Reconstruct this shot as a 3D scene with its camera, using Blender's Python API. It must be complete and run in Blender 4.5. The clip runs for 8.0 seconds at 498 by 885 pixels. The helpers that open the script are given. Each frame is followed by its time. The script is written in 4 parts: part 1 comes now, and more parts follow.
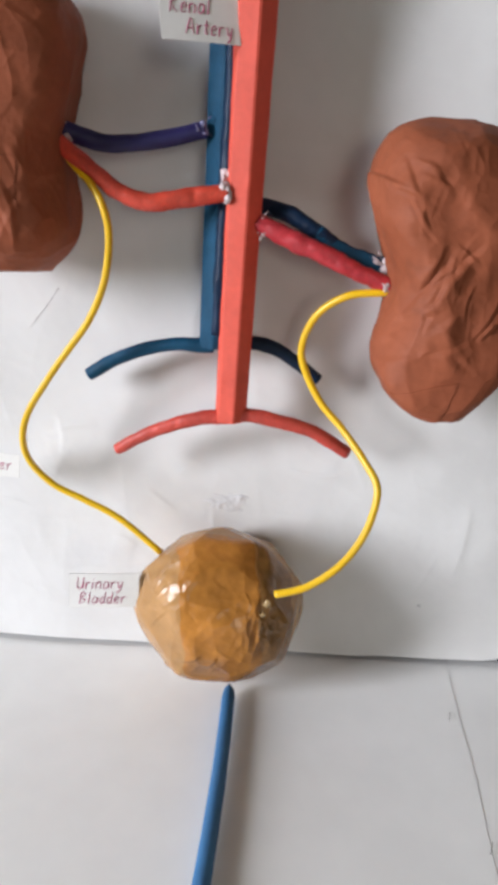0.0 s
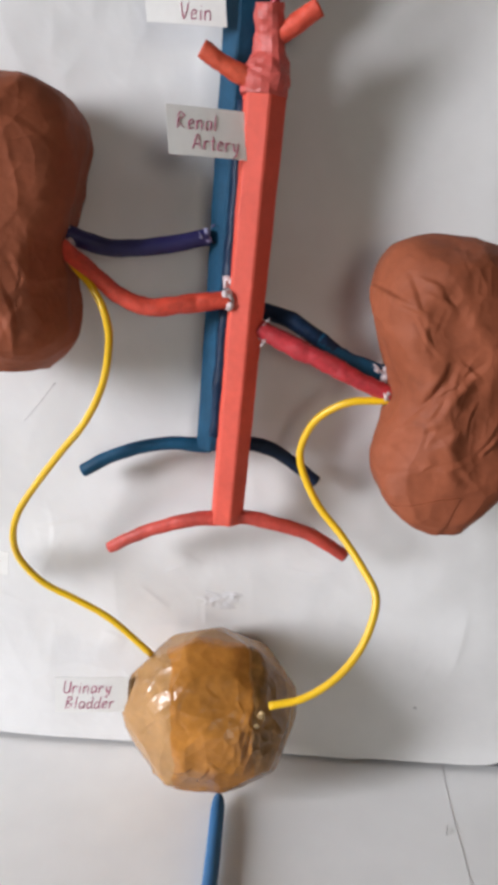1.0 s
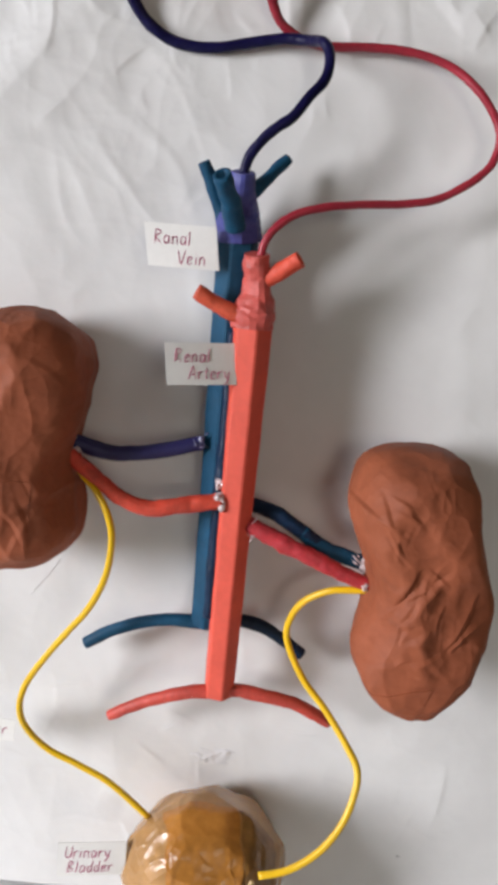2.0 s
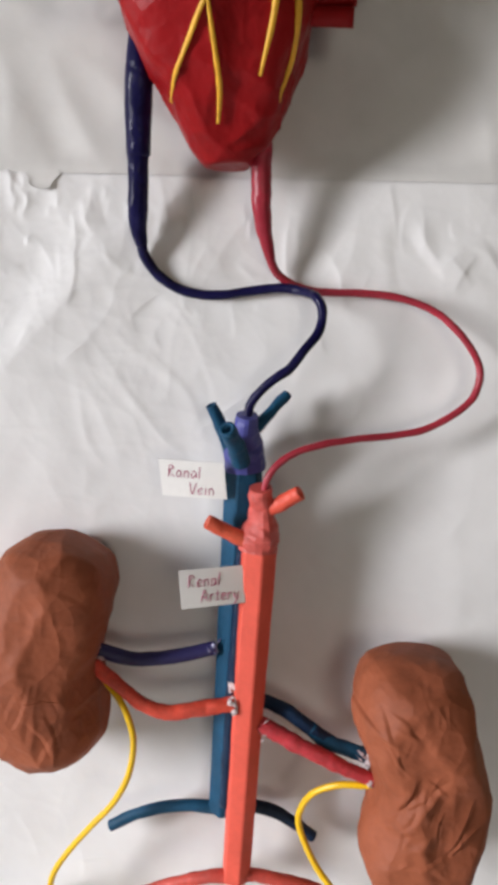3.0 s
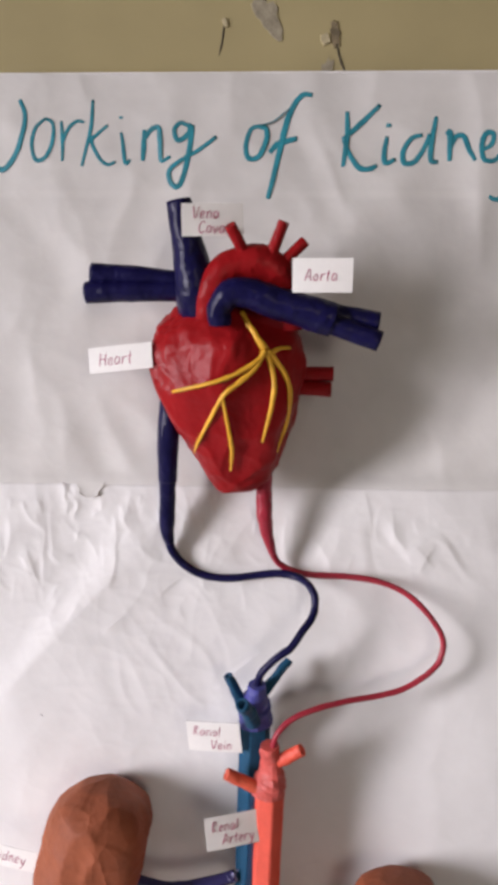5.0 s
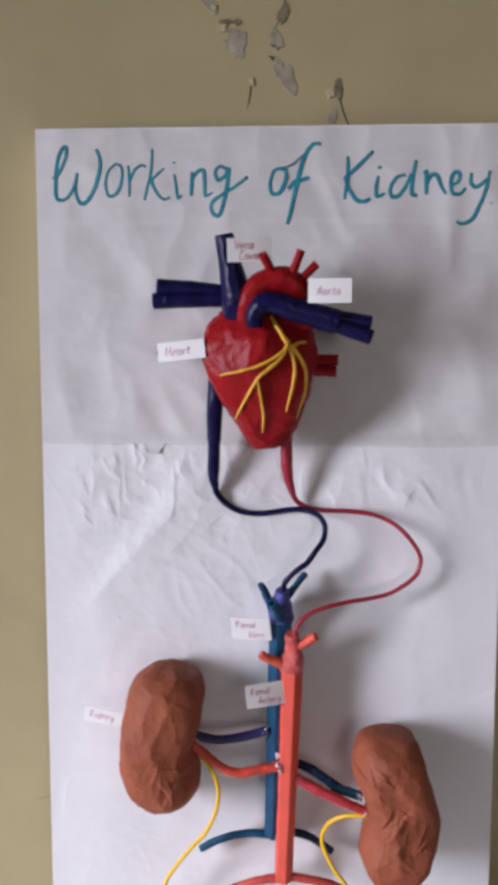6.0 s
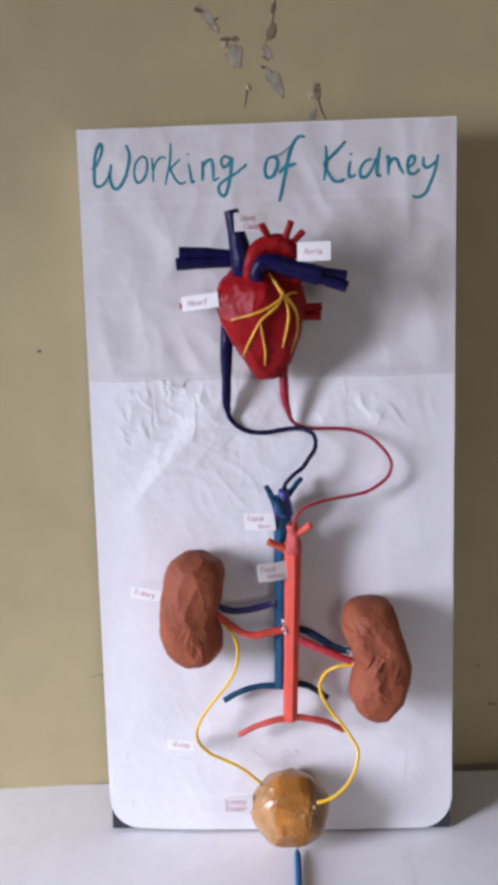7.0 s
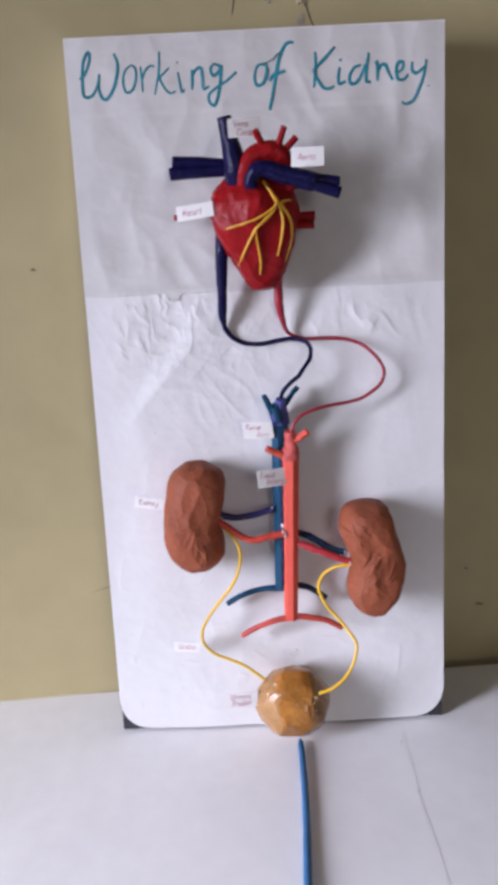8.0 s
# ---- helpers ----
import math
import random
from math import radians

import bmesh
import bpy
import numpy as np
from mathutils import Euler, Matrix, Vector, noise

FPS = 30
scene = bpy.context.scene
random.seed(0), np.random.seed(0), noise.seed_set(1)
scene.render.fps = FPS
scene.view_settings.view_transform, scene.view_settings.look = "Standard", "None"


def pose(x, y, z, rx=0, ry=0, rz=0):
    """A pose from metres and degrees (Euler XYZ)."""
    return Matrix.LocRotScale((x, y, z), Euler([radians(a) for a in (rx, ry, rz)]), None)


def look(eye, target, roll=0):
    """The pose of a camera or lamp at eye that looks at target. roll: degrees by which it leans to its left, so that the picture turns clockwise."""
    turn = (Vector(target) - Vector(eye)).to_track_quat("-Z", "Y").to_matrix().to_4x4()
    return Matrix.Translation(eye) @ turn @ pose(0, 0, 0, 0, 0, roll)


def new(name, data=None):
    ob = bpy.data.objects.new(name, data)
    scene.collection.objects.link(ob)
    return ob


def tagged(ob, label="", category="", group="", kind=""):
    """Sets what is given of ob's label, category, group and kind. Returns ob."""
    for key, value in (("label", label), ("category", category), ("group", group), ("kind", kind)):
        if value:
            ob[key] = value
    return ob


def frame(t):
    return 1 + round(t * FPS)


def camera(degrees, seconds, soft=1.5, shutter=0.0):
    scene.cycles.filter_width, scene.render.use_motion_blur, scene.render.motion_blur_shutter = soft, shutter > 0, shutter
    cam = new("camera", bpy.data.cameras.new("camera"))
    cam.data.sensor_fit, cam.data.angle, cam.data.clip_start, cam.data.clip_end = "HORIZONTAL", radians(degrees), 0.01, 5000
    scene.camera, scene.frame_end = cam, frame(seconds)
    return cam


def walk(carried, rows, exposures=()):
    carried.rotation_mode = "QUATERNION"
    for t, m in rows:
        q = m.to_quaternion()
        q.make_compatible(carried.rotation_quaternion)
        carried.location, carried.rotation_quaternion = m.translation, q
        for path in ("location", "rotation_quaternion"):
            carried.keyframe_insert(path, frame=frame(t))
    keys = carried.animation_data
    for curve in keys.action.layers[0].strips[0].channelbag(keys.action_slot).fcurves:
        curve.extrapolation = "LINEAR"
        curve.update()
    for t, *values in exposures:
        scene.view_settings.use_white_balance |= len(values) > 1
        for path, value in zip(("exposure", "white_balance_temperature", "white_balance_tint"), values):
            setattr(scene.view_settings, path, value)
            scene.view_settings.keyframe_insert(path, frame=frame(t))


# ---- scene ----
# The board stands on a table 0.75 m high and leans back against the wall.
# BOARD carries the board's own axes into the world: x along its width, -y out of its face, z up its face.
TABLE_Z = 0.75
BOARD = pose(0, 0, TABLE_Z, -4.8, 0, 0)
cam = camera(37.5, 8.0, soft=5.0)
PATH = [
    (0.0, (0.0466, -0.4777, 0.3222), (0.0111, 0.4702, 0.0058), 2.31),
    (0.2, (0.0396, -0.4683, 0.3215), (0.0038, 0.4812, 0.0103), 2.60),
    (0.5, (0.0383, -0.4615, 0.3269), (0.0005, 0.4927, 0.0302), 3.06),
    (0.8, (0.0376, -0.4586, 0.3461), (0.0130, 0.5024, 0.0716), 3.70),
    (1.0, (0.0365, -0.4617, 0.3525), (0.0185, 0.5050, 0.0971), 3.67),
    (1.2, (0.0351, -0.4621, 0.3691), (0.0183, 0.5068, 0.1229), 3.66),
    (1.5, (0.0321, -0.4692, 0.3961), (0.0248, 0.5062, 0.1755), 3.72),
    (1.7, (0.0319, -0.4752, 0.4144), (0.0238, 0.5024, 0.2055), 3.75),
    (2.8, (0.0375, -0.4926, 0.5548), (-0.0010, 0.4910, 0.3804), 2.33),
    (3.0, (0.0368, -0.4999, 0.5712), (-0.0070, 0.4871, 0.4161), 2.01),
    (3.2, (0.0344, -0.5097, 0.5896), (-0.0096, 0.4804, 0.4582), 1.85),
    (3.5, (0.0348, -0.5206, 0.6190), (-0.0130, 0.4721, 0.5089), 1.66),
    (3.8, (0.0339, -0.5330, 0.6418), (-0.0074, 0.4620, 0.5523), 1.66),
    (4.0, (0.0363, -0.5400, 0.6579), (-0.0093, 0.4556, 0.5764), 1.71),
    (4.2, (0.0365, -0.5473, 0.6806), (-0.0114, 0.4485, 0.6049), 1.77),
    (4.5, (0.0328, -0.5651, 0.7082), (-0.0114, 0.4326, 0.6575), 1.38),
    (4.7, (0.0332, -0.5789, 0.7213), (-0.0113, 0.4193, 0.6828), 1.05),
    (5.8, (0.0088, -0.7408, 0.7374), (-0.0228, 0.2553, 0.6543), 0.07),
    (6.0, (0.0136, -0.7991, 0.7435), (-0.0319, 0.1955, 0.6503), 0.15),
    (6.2, (0.0179, -0.8704, 0.7273), (-0.0229, 0.1240, 0.6303), 0.16),
    (6.5, (0.0344, -0.9507, 0.7112), (-0.0233, 0.0427, 0.6120), 0.23),
    (6.8, (0.0194, -0.9911, 0.7059), (-0.0218, 0.0018, 0.5949), -0.55),
    (7.0, (0.0049, -1.0153, 0.6964), (-0.0308, -0.0228, 0.5799), -1.45),
    (7.3, (-0.0122, -1.0327, 0.6771), (-0.0365, -0.0435, 0.5349), -1.89),
    (7.5, (-0.0201, -1.0416, 0.6649), (-0.0393, -0.0546, 0.5052), -2.60),
    (7.8, (-0.0244, -1.0459, 0.6581), (-0.0400, -0.0639, 0.4706), -3.02),
    (8.0, (-0.0263, -1.0509, 0.6472), (-0.0316, -0.0682, 0.4621), -2.75),
]
walk(cam, [(t, BOARD @ look(eye, aim, roll)) for t, eye, aim, roll in PATH],
     exposures=[(0.0, -0.02, 6750, 11), (1.0, -0.10, 6850, 12), (1.7, -0.10, 6950, 12), (3.0, 0.0, 7050, 13), (3.5, 0.05, 7050, 13), (4.7, 0.12, 7150, 20),
                (5.8, -0.10, 6700, 22), (6.3, -0.20, 6150, 24), (7.0, -0.05, 6150, 24), (8.0, -0.05, 6200, 24)])

# ---- light: a window to the left and in front of the board, a weaker one in the far wall behind ----
world = bpy.data.worlds.new("sky")
scene.world = world
world.use_nodes = True
sky = world.node_tree.nodes.new("ShaderNodeTexSky")
sky.sky_type, sky.sun_disc = "NISHITA", False
sky.sun_elevation, sky.sun_rotation = radians(40), radians(120)
world.node_tree.links.new(sky.outputs[0], world.node_tree.nodes["Background"].inputs["Color"])
world.node_tree.nodes["Background"].inputs["Strength"].default_value = 0.1
WIN_X, WIN_Y, WIN_Z, WIN_W, WIN_H = -2.1, -1.60, 1.65, 1.70, 1.70
lamp = bpy.data.lights.new("window_daylight", "AREA")        # the sky's light, coming down and inwards through the opening
lamp.shape, lamp.size, lamp.size_y, lamp.energy, lamp.color = "RECTANGLE", 1.8, 1.5, 385, (0.925, 0.98, 1.09)
new("window_daylight", lamp).matrix_world = look((WIN_X - 0.62, -1.67, WIN_Z), (WIN_X - 0.62 + 0.656, -1.67 - 0.591, WIN_Z - 0.469))
FAR_X, FAR_Y, FAR_Z, FAR_W, FAR_H = 2.0, -6.5, 2.2, 1.6, 1.4
lamp = bpy.data.lights.new("far_window_daylight", "AREA")
lamp.shape, lamp.size, lamp.size_y, lamp.energy, lamp.color = "RECTANGLE", FAR_W, FAR_H, 44, (1.04, 0.97, 0.84)
new("far_window_daylight", lamp).matrix_world = pose(FAR_X, FAR_Y - 0.04, FAR_Z, 90, 0, 0)

# ---- materials ----
def material(name, color, rough=0.6, metal=0.0, vary=0.1, scale=30.0, bump=0.15, bump_scale=200.0, coat=0.0,
             tint=None, sheen=0.0, detail=4.0, depth=0.001, folds=0.0, fold_scale=40.0, spec=0.5):
    """A surface with mottled colour at two scales and a fine relief."""
    m = bpy.data.materials.new(name)
    m.use_nodes = True
    n, link = m.node_tree.nodes, m.node_tree.links.new
    b = n["Principled BSDF"]
    b.inputs["Roughness"].default_value, b.inputs["Metallic"].default_value = rough, metal
    b.inputs["Coat Weight"].default_value, b.inputs["Coat Roughness"].default_value = coat, 0.12
    b.inputs["Specular IOR Level"].default_value = spec
    at = n.new("ShaderNodeTexCoord")
    big, small = n.new("ShaderNodeTexNoise"), n.new("ShaderNodeTexNoise")
    for tex, k in ((big, scale), (small, scale * 7)):
        tex.inputs["Scale"].default_value, tex.inputs["Detail"].default_value = k, detail
        link(at.outputs["Object"], tex.inputs["Vector"])
    dark = tuple(c * (1 - 2.2 * vary) for c in color)
    light = tint or tuple(min(1.0, c * (1 + 1.6 * vary) + 0.02 * vary) for c in color)
    ramp = n.new("ShaderNodeValToRGB")
    ramp.color_ramp.elements[0].position, ramp.color_ramp.elements[1].position = 0.3, 0.72
    ramp.color_ramp.elements[0].color, ramp.color_ramp.elements[1].color = (*dark, 1), (*light, 1)
    mix = n.new("ShaderNodeMath")
    mix.operation = "MULTIPLY_ADD"
    mix.inputs[1].default_value = 0.35
    half = n.new("ShaderNodeMath")
    half.operation = "MULTIPLY"
    half.inputs[1].default_value = 0.65
    link(big.outputs[0], half.inputs[0])
    link(small.outputs[0], mix.inputs[0])
    link(half.outputs[0], mix.inputs[2])
    link(mix.outputs[0], ramp.inputs[0])
    link(ramp.outputs[0], b.inputs["Base Color"])
    if bump:
        fine = n.new("ShaderNodeTexNoise")
        fine.inputs["Scale"].default_value, fine.inputs["Detail"].default_value = bump_scale, 3
        link(at.outputs["Object"], fine.inputs["Vector"])
        bm_ = n.new("ShaderNodeBump")
        bm_.inputs["Strength"].default_value, bm_.inputs["Distance"].default_value = bump, depth
        link(fine.outputs[0], bm_.inputs["Height"])
        link(bm_.outputs[0], b.inputs["Normal"])
    if folds:
        warp, push = n.new("ShaderNodeTexNoise"), n.new("ShaderNodeVectorMath")
        warp.inputs["Scale"].default_value, warp.inputs["Detail"].default_value = fold_scale * 0.6, 1.0
        push.operation, push.inputs[1].default_value = "MULTIPLY_ADD", (1.1 / fold_scale,) * 3
        link(at.outputs["Object"], warp.inputs["Vector"])
        link(warp.outputs["Color"], push.inputs[0])
        link(at.outputs["Object"], push.inputs[2])
        heights = []
        for k in (1.0, 2.3):
            cell = n.new("ShaderNodeTexVoronoi")
            cell.inputs["Scale"].default_value = fold_scale * k
            link(push.outputs[0], cell.inputs["Vector"])
            heights.append(cell.outputs["Distance"])
        fold = n.new("ShaderNodeMath")
        fold.operation, fold.inputs[1].default_value = "MULTIPLY_ADD", 0.4
        link(heights[1], fold.inputs[0])
        link(heights[0], fold.inputs[2])
        second = n.new("ShaderNodeBump")
        second.inputs["Strength"].default_value, second.inputs["Distance"].default_value = folds, 0.16 / fold_scale
        link(fold.outputs[0], second.inputs["Height"])
        if bump:
            link(bm_.outputs[0], second.inputs["Normal"])
        link(second.outputs[0], b.inputs["Normal"])
    return m


PAPER = material("white_drawing_paper", (0.75, 0.745, 0.735), 0.6, vary=0.025, scale=9, bump=0.2, bump_scale=70, folds=0.08, fold_scale=40)
UPPER_PAPER = material("greyish_drawing_paper", (0.655, 0.645, 0.62), 0.6, vary=0.05, scale=7, bump=0.2, bump_scale=60, folds=0.09, fold_scale=40)
TABLE_PAPER = material("white_table_paper", (0.88, 0.876, 0.862), 0.6, vary=0.03, scale=5, bump=0.2, bump_scale=40, folds=0.03, fold_scale=7)
LABEL_PAPER = material("label_card", (0.84, 0.83, 0.80), 0.6, vary=0.02, scale=40, bump=0.1)
CORE = material("dark_board_core", (0.03, 0.028, 0.035), 0.6, vary=0.1)
KIDNEY = material("terracotta_painted_paper", (0.292, 0.080, 0.036), 0.62, vary=0.12, scale=30, bump=0.3, bump_scale=160, folds=0.12, fold_scale=70, spec=0.23)
ARTERY = material("coral_red_painted_paper", (0.71, 0.088, 0.052), 0.6, vary=0.07, scale=40, bump=0.25, folds=0.06, fold_scale=60)
ARTERY_CREASED = material("creased_coral_painted_paper", (0.74, 0.085, 0.045), 0.55, vary=0.12, scale=60, bump=0.3, folds=0.45, fold_scale=110)
CUFF = material("dusky_rose_painted_paper", (0.56, 0.085, 0.068), 0.5, vary=0.16, scale=70, bump=0.3, folds=0.45, fold_scale=110)
ORANGE = material("burnt_orange_painted_paper", (0.62, 0.088, 0.040), 0.55, vary=0.16, scale=70, bump=0.3, folds=0.4, fold_scale=110)
ARTERY_DARK = material("crimson_painted_paper", (0.34, 0.014, 0.032), 0.42, vary=0.12, scale=60, bump=0.3)
ROSE = material("rose_red_painted_paper", (0.50, 0.032, 0.042), 0.42, vary=0.2, scale=90, bump=0.3, folds=0.4, fold_scale=110)
BRICK = material("brick_red_painted_paper", (0.57, 0.066, 0.045), 0.55, vary=0.16, scale=60, bump=0.3, folds=0.4, fold_scale=110)
TOMATO = material("tomato_red_painted_paper", (0.62, 0.060, 0.030), 0.5, vary=0.18, scale=70, bump=0.3, folds=0.4, fold_scale=110)
# deep teal for the darker vessel parts; it also paints the joint's shade
DARK_TEAL = material("dark_teal_paper_and_shade", (0.005, 0.020, 0.052), 0.45, vary=0.2, scale=60, bump=0.3, folds=0.4, fold_scale=90, spec=0.2)
VEIN = material("teal_blue_painted_paper", (0.006, 0.064, 0.128), 0.55, vary=0.14, scale=60, bump=0.3, spec=0.2, folds=0.2, fold_scale=60)
VIOLET = material("violet_blue_painted_paper", (0.055, 0.06, 0.26), 0.5, vary=0.12, scale=50, bump=0.25)
INDIGO = material("indigo_painted_paper", (0.015, 0.012, 0.092), 0.5, vary=0.15, scale=50, bump=0.3, folds=0.08, fold_scale=40)
NAVY = material("navy_enamel_paint", (0.005, 0.004, 0.044), 0.33, vary=0.18, scale=60, bump=0.4, coat=0.0, folds=0.55, fold_scale=80, spec=0.17)
HEART = material("crimson_enamel_paint", (0.29, 0.008, 0.010), 0.37, vary=0.10, scale=30, bump=0.5, bump_scale=140, folds=0.34, fold_scale=75, spec=0.13)
YELLOW_WIRE = material("yellow_plastic_wire", (0.80, 0.48, 0.008), 0.35, vary=0.03, scale=40, bump=0.0)
YELLOW_PAINT = material("yellow_string", (0.80, 0.42, 0.03), 0.5, vary=0.12, scale=90, bump=0.4)
TAPE_LAYERED = material("layered_packing_tape", (0.41, 0.165, 0.030), 0.26, vary=0.18, scale=30, bump=0.3, bump_scale=90, coat=0.18, folds=0.14, fold_scale=60, spec=0.4)
TAPE_DARK = material("dark_crinkled_tape", (0.27, 0.130, 0.038), 0.24, vary=0.2, scale=40, bump=0.4, bump_scale=120, coat=0.2, folds=0.4, fold_scale=130, spec=0.4)
TAPE = material("brown_packing_tape", (0.42, 0.222, 0.082), 0.27, vary=0.14, scale=24, bump=0.3, bump_scale=90, coat=0.18, folds=0.16, fold_scale=60, spec=0.4)
STRAW = material("blue_painted_straw", (0.028, 0.135, 0.30), 0.6, vary=0.08, scale=40, bump=0.2)
WALL = material("cream_wall_paint", (0.455, 0.385, 0.200), 0.6, vary=0.06, scale=2.2, bump=0.2, bump_scale=25, folds=0.02, fold_scale=9)
PLASTER = material("bare_grey_plaster", (0.39, 0.345, 0.25), 0.85, vary=0.2, scale=60, bump=0.5)
CHIP = material("pale_lifted_paint", (0.56, 0.49, 0.31), 0.7, vary=0.15, scale=150)
WALL_STAIN = material("brown_wall_scuff", (0.22, 0.175, 0.105), 0.8, vary=0.3, scale=120, bump=0.3)
FAINT = material("faint_wall_scratch", (0.30, 0.26, 0.15), 0.8, vary=0.3, scale=120)
GRIME = material("dark_crack_grime", (0.09, 0.075, 0.05), 0.9, vary=0.2, scale=60)
# unseen room surfaces, much darker than real paint to keep shadows deep
ROOM_PAINT = material("dark_unseen_room_paint", (0.10, 0.085, 0.055), 0.7, vary=0.04, scale=2)
CEILING_PAINT = material("dark_unseen_ceiling_paint", (0.16, 0.157, 0.147), 0.8, vary=0.03, scale=2)
FLOOR_TILE = material("grey_floor", (0.09, 0.085, 0.08), 0.5, vary=0.08, scale=3)
WOOD = material("brown_table_wood", (0.20, 0.11, 0.055), 0.45, vary=0.15, scale=8)
TEAL_INK = material("teal_marker_ink", (0.004, 0.235, 0.30), 0.5, vary=0.18, scale=60, bump=0)
PINK_INK = material("magenta_pen_ink", (0.46, 0.07, 0.17), 0.6, vary=0.15, scale=200, bump=0)
PENCIL = material("grey_pencil", (0.67, 0.66, 0.66), 0.6, vary=0.2, scale=300, bump=0)
GLUE_LILAC = material("glue_smeared_with_blue", (0.30, 0.30, 0.50), 0.3, vary=0.4, scale=200, bump=0.4, coat=0.4)
GLUE_AMBER = material("clear_glue_over_tape", (0.40, 0.27, 0.12), 0.15, vary=0.4, scale=200, bump=0.4, coat=0.5)
GLUE = material("clear_glue_bead", (0.62, 0.52, 0.52), 0.3, vary=0.2, scale=150, bump=0.4, coat=0.5)
CLEAR_TAPE = material("clear_tape_film", (0.74, 0.735, 0.74), 0.28, vary=0.06, scale=150, bump=0.3)


# ---- building helpers ----
ANCHOR = {}


def thing(name, at, label, category, group="", kind="", base=BOARD):
    """An empty at the base of a thing; its parts are built in the axes of base."""
    ob = new(name)
    ob.empty_display_size = 0.02
    ob.matrix_world = base @ Matrix.Translation(at)
    ANCHOR[ob.name] = Vector(at)
    return tagged(ob, label, category, group, kind)


def part(name, bm, mat, parent, label="", smooth=True):
    """Links a bmesh as one mesh object under a thing or a part."""
    off = ANCHOR[parent.name]
    bmesh.ops.translate(bm, verts=bm.verts, vec=-off)
    bmesh.ops.recalc_face_normals(bm, faces=bm.faces)
    for f in bm.faces:
        f.smooth = smooth
    me = bpy.data.meshes.new(name)
    bm.to_mesh(me)
    bm.free()
    me.materials.append(mat)
    ob = new(name, me)
    ob.parent = parent
    ANCHOR[ob.name] = off
    return tagged(ob, label)


def single(name, bm, mat, label, category, kind="", base=None, smooth=False, group=""):
    """A thing of one mesh."""
    bmesh.ops.recalc_face_normals(bm, faces=bm.faces)
    for f in bm.faces:
        f.smooth = smooth
    me = bpy.data.meshes.new(name)
    bm.to_mesh(me)
    bm.free()
    me.materials.append(mat)
    ob = new(name, me)
    if base is not None:
        ob.matrix_world = base
    return tagged(ob, label, category, group, kind)


def smooth_path(pts, steps=8):
    """A Catmull-Rom line through control points of any number of coordinates."""
    p = [Vector(q) for q in pts]
    p = [p[0] * 2 - p[1]] + p + [p[-1] * 2 - p[-2]]
    out = []
    for i in range(1, len(p) - 2):
        a, b, c, d = p[i - 1:i + 3]
        for k in range(steps):
            t = k / steps
            out.append(0.5 * (2 * b + (c - a) * t + (2 * a - 5 * b + 4 * c - d) * t * t + (3 * b - a - 3 * c + d) * t ** 3))
    out.append(p[-2].copy())
    return out


def tube(bm, path, radius, sides=12, phase=0.0, squash=1.0, rough=0.0, rough_scale=60.0, hollow=0.0, close=True):
    """Sweeps a round or many-sided section along a path. radius: one number, or one for each control of the path's
    length in even steps. hollow: depth of the open end."""
    n = len(path)
    rad = [radius] * n if isinstance(radius, (int, float)) else [
        float(np.interp(i / (n - 1), np.linspace(0, 1, len(radius)), radius)) for i in range(n)]
    rings, side = [], None
    for i, p in enumerate(path):
        ahead = (path[min(i + 1, n - 1)] - path[max(i - 1, 0)]).normalized()
        if side is None:
            side = ahead.cross(Vector((0, -1, 0)))
            side = side.normalized() if side.length > 0.05 else ahead.cross(Vector((1, 0, 0))).normalized()
        side = (side - ahead * side.dot(ahead)).normalized()
        up = side.cross(ahead)
        ring = []
        for k in range(sides):
            a = 2 * math.pi * k / sides + phase
            d = side * math.cos(a) + up * math.sin(a) * squash
            r = rad[i]
            if rough:
                q = (p + d * r) * rough_scale
                r *= 1 + rough * noise.noise(q) + 0.5 * rough * noise.noise(q * 2.7)
            ring.append(bm.verts.new(p + d * r))
        rings.append(ring)
    for a, b in zip(rings, rings[1:]):
        for k in range(sides):
            bm.faces.new((a[k], a[(k + 1) % sides], b[(k + 1) % sides], b[k]))
    if close:
        for ring, sign in ((rings[0], 1), (rings[-1], -1)):
            if hollow and sign == -1:
                mid = path[-1]
                back = (path[-1] - path[-2]).normalized() * hollow
                lip = [bm.verts.new(mid + (v.co - mid) * 0.72) for v in ring]
                well = [bm.verts.new(v.co - back) for v in lip]
                for k in range(sides):
                    j = (k + 1) % sides
                    bm.faces.new((ring[k], ring[j], lip[j], lip[k]))
                    bm.faces.new((lip[k], lip[j], well[j], well[k]))
                bm.faces.new(well)
            else:
                bm.faces.new(ring)
    return bm


def box(bm, x0, x1, y0, y1, z0, z1, bevel=0.0):
    made = bmesh.ops.create_cube(bm, size=1.0, matrix=Matrix.LocRotScale(
        ((x0 + x1) / 2, (y0 + y1) / 2, (z0 + z1) / 2), None, (abs(x1 - x0), abs(y1 - y0), abs(z1 - z0))))
    if bevel:
        edges = {e for v in made["verts"] for e in v.link_edges}
        bmesh.ops.bevel(bm, geom=list(edges), offset=bevel, segments=2, affect="EDGES", profile=0.5)
    return bm


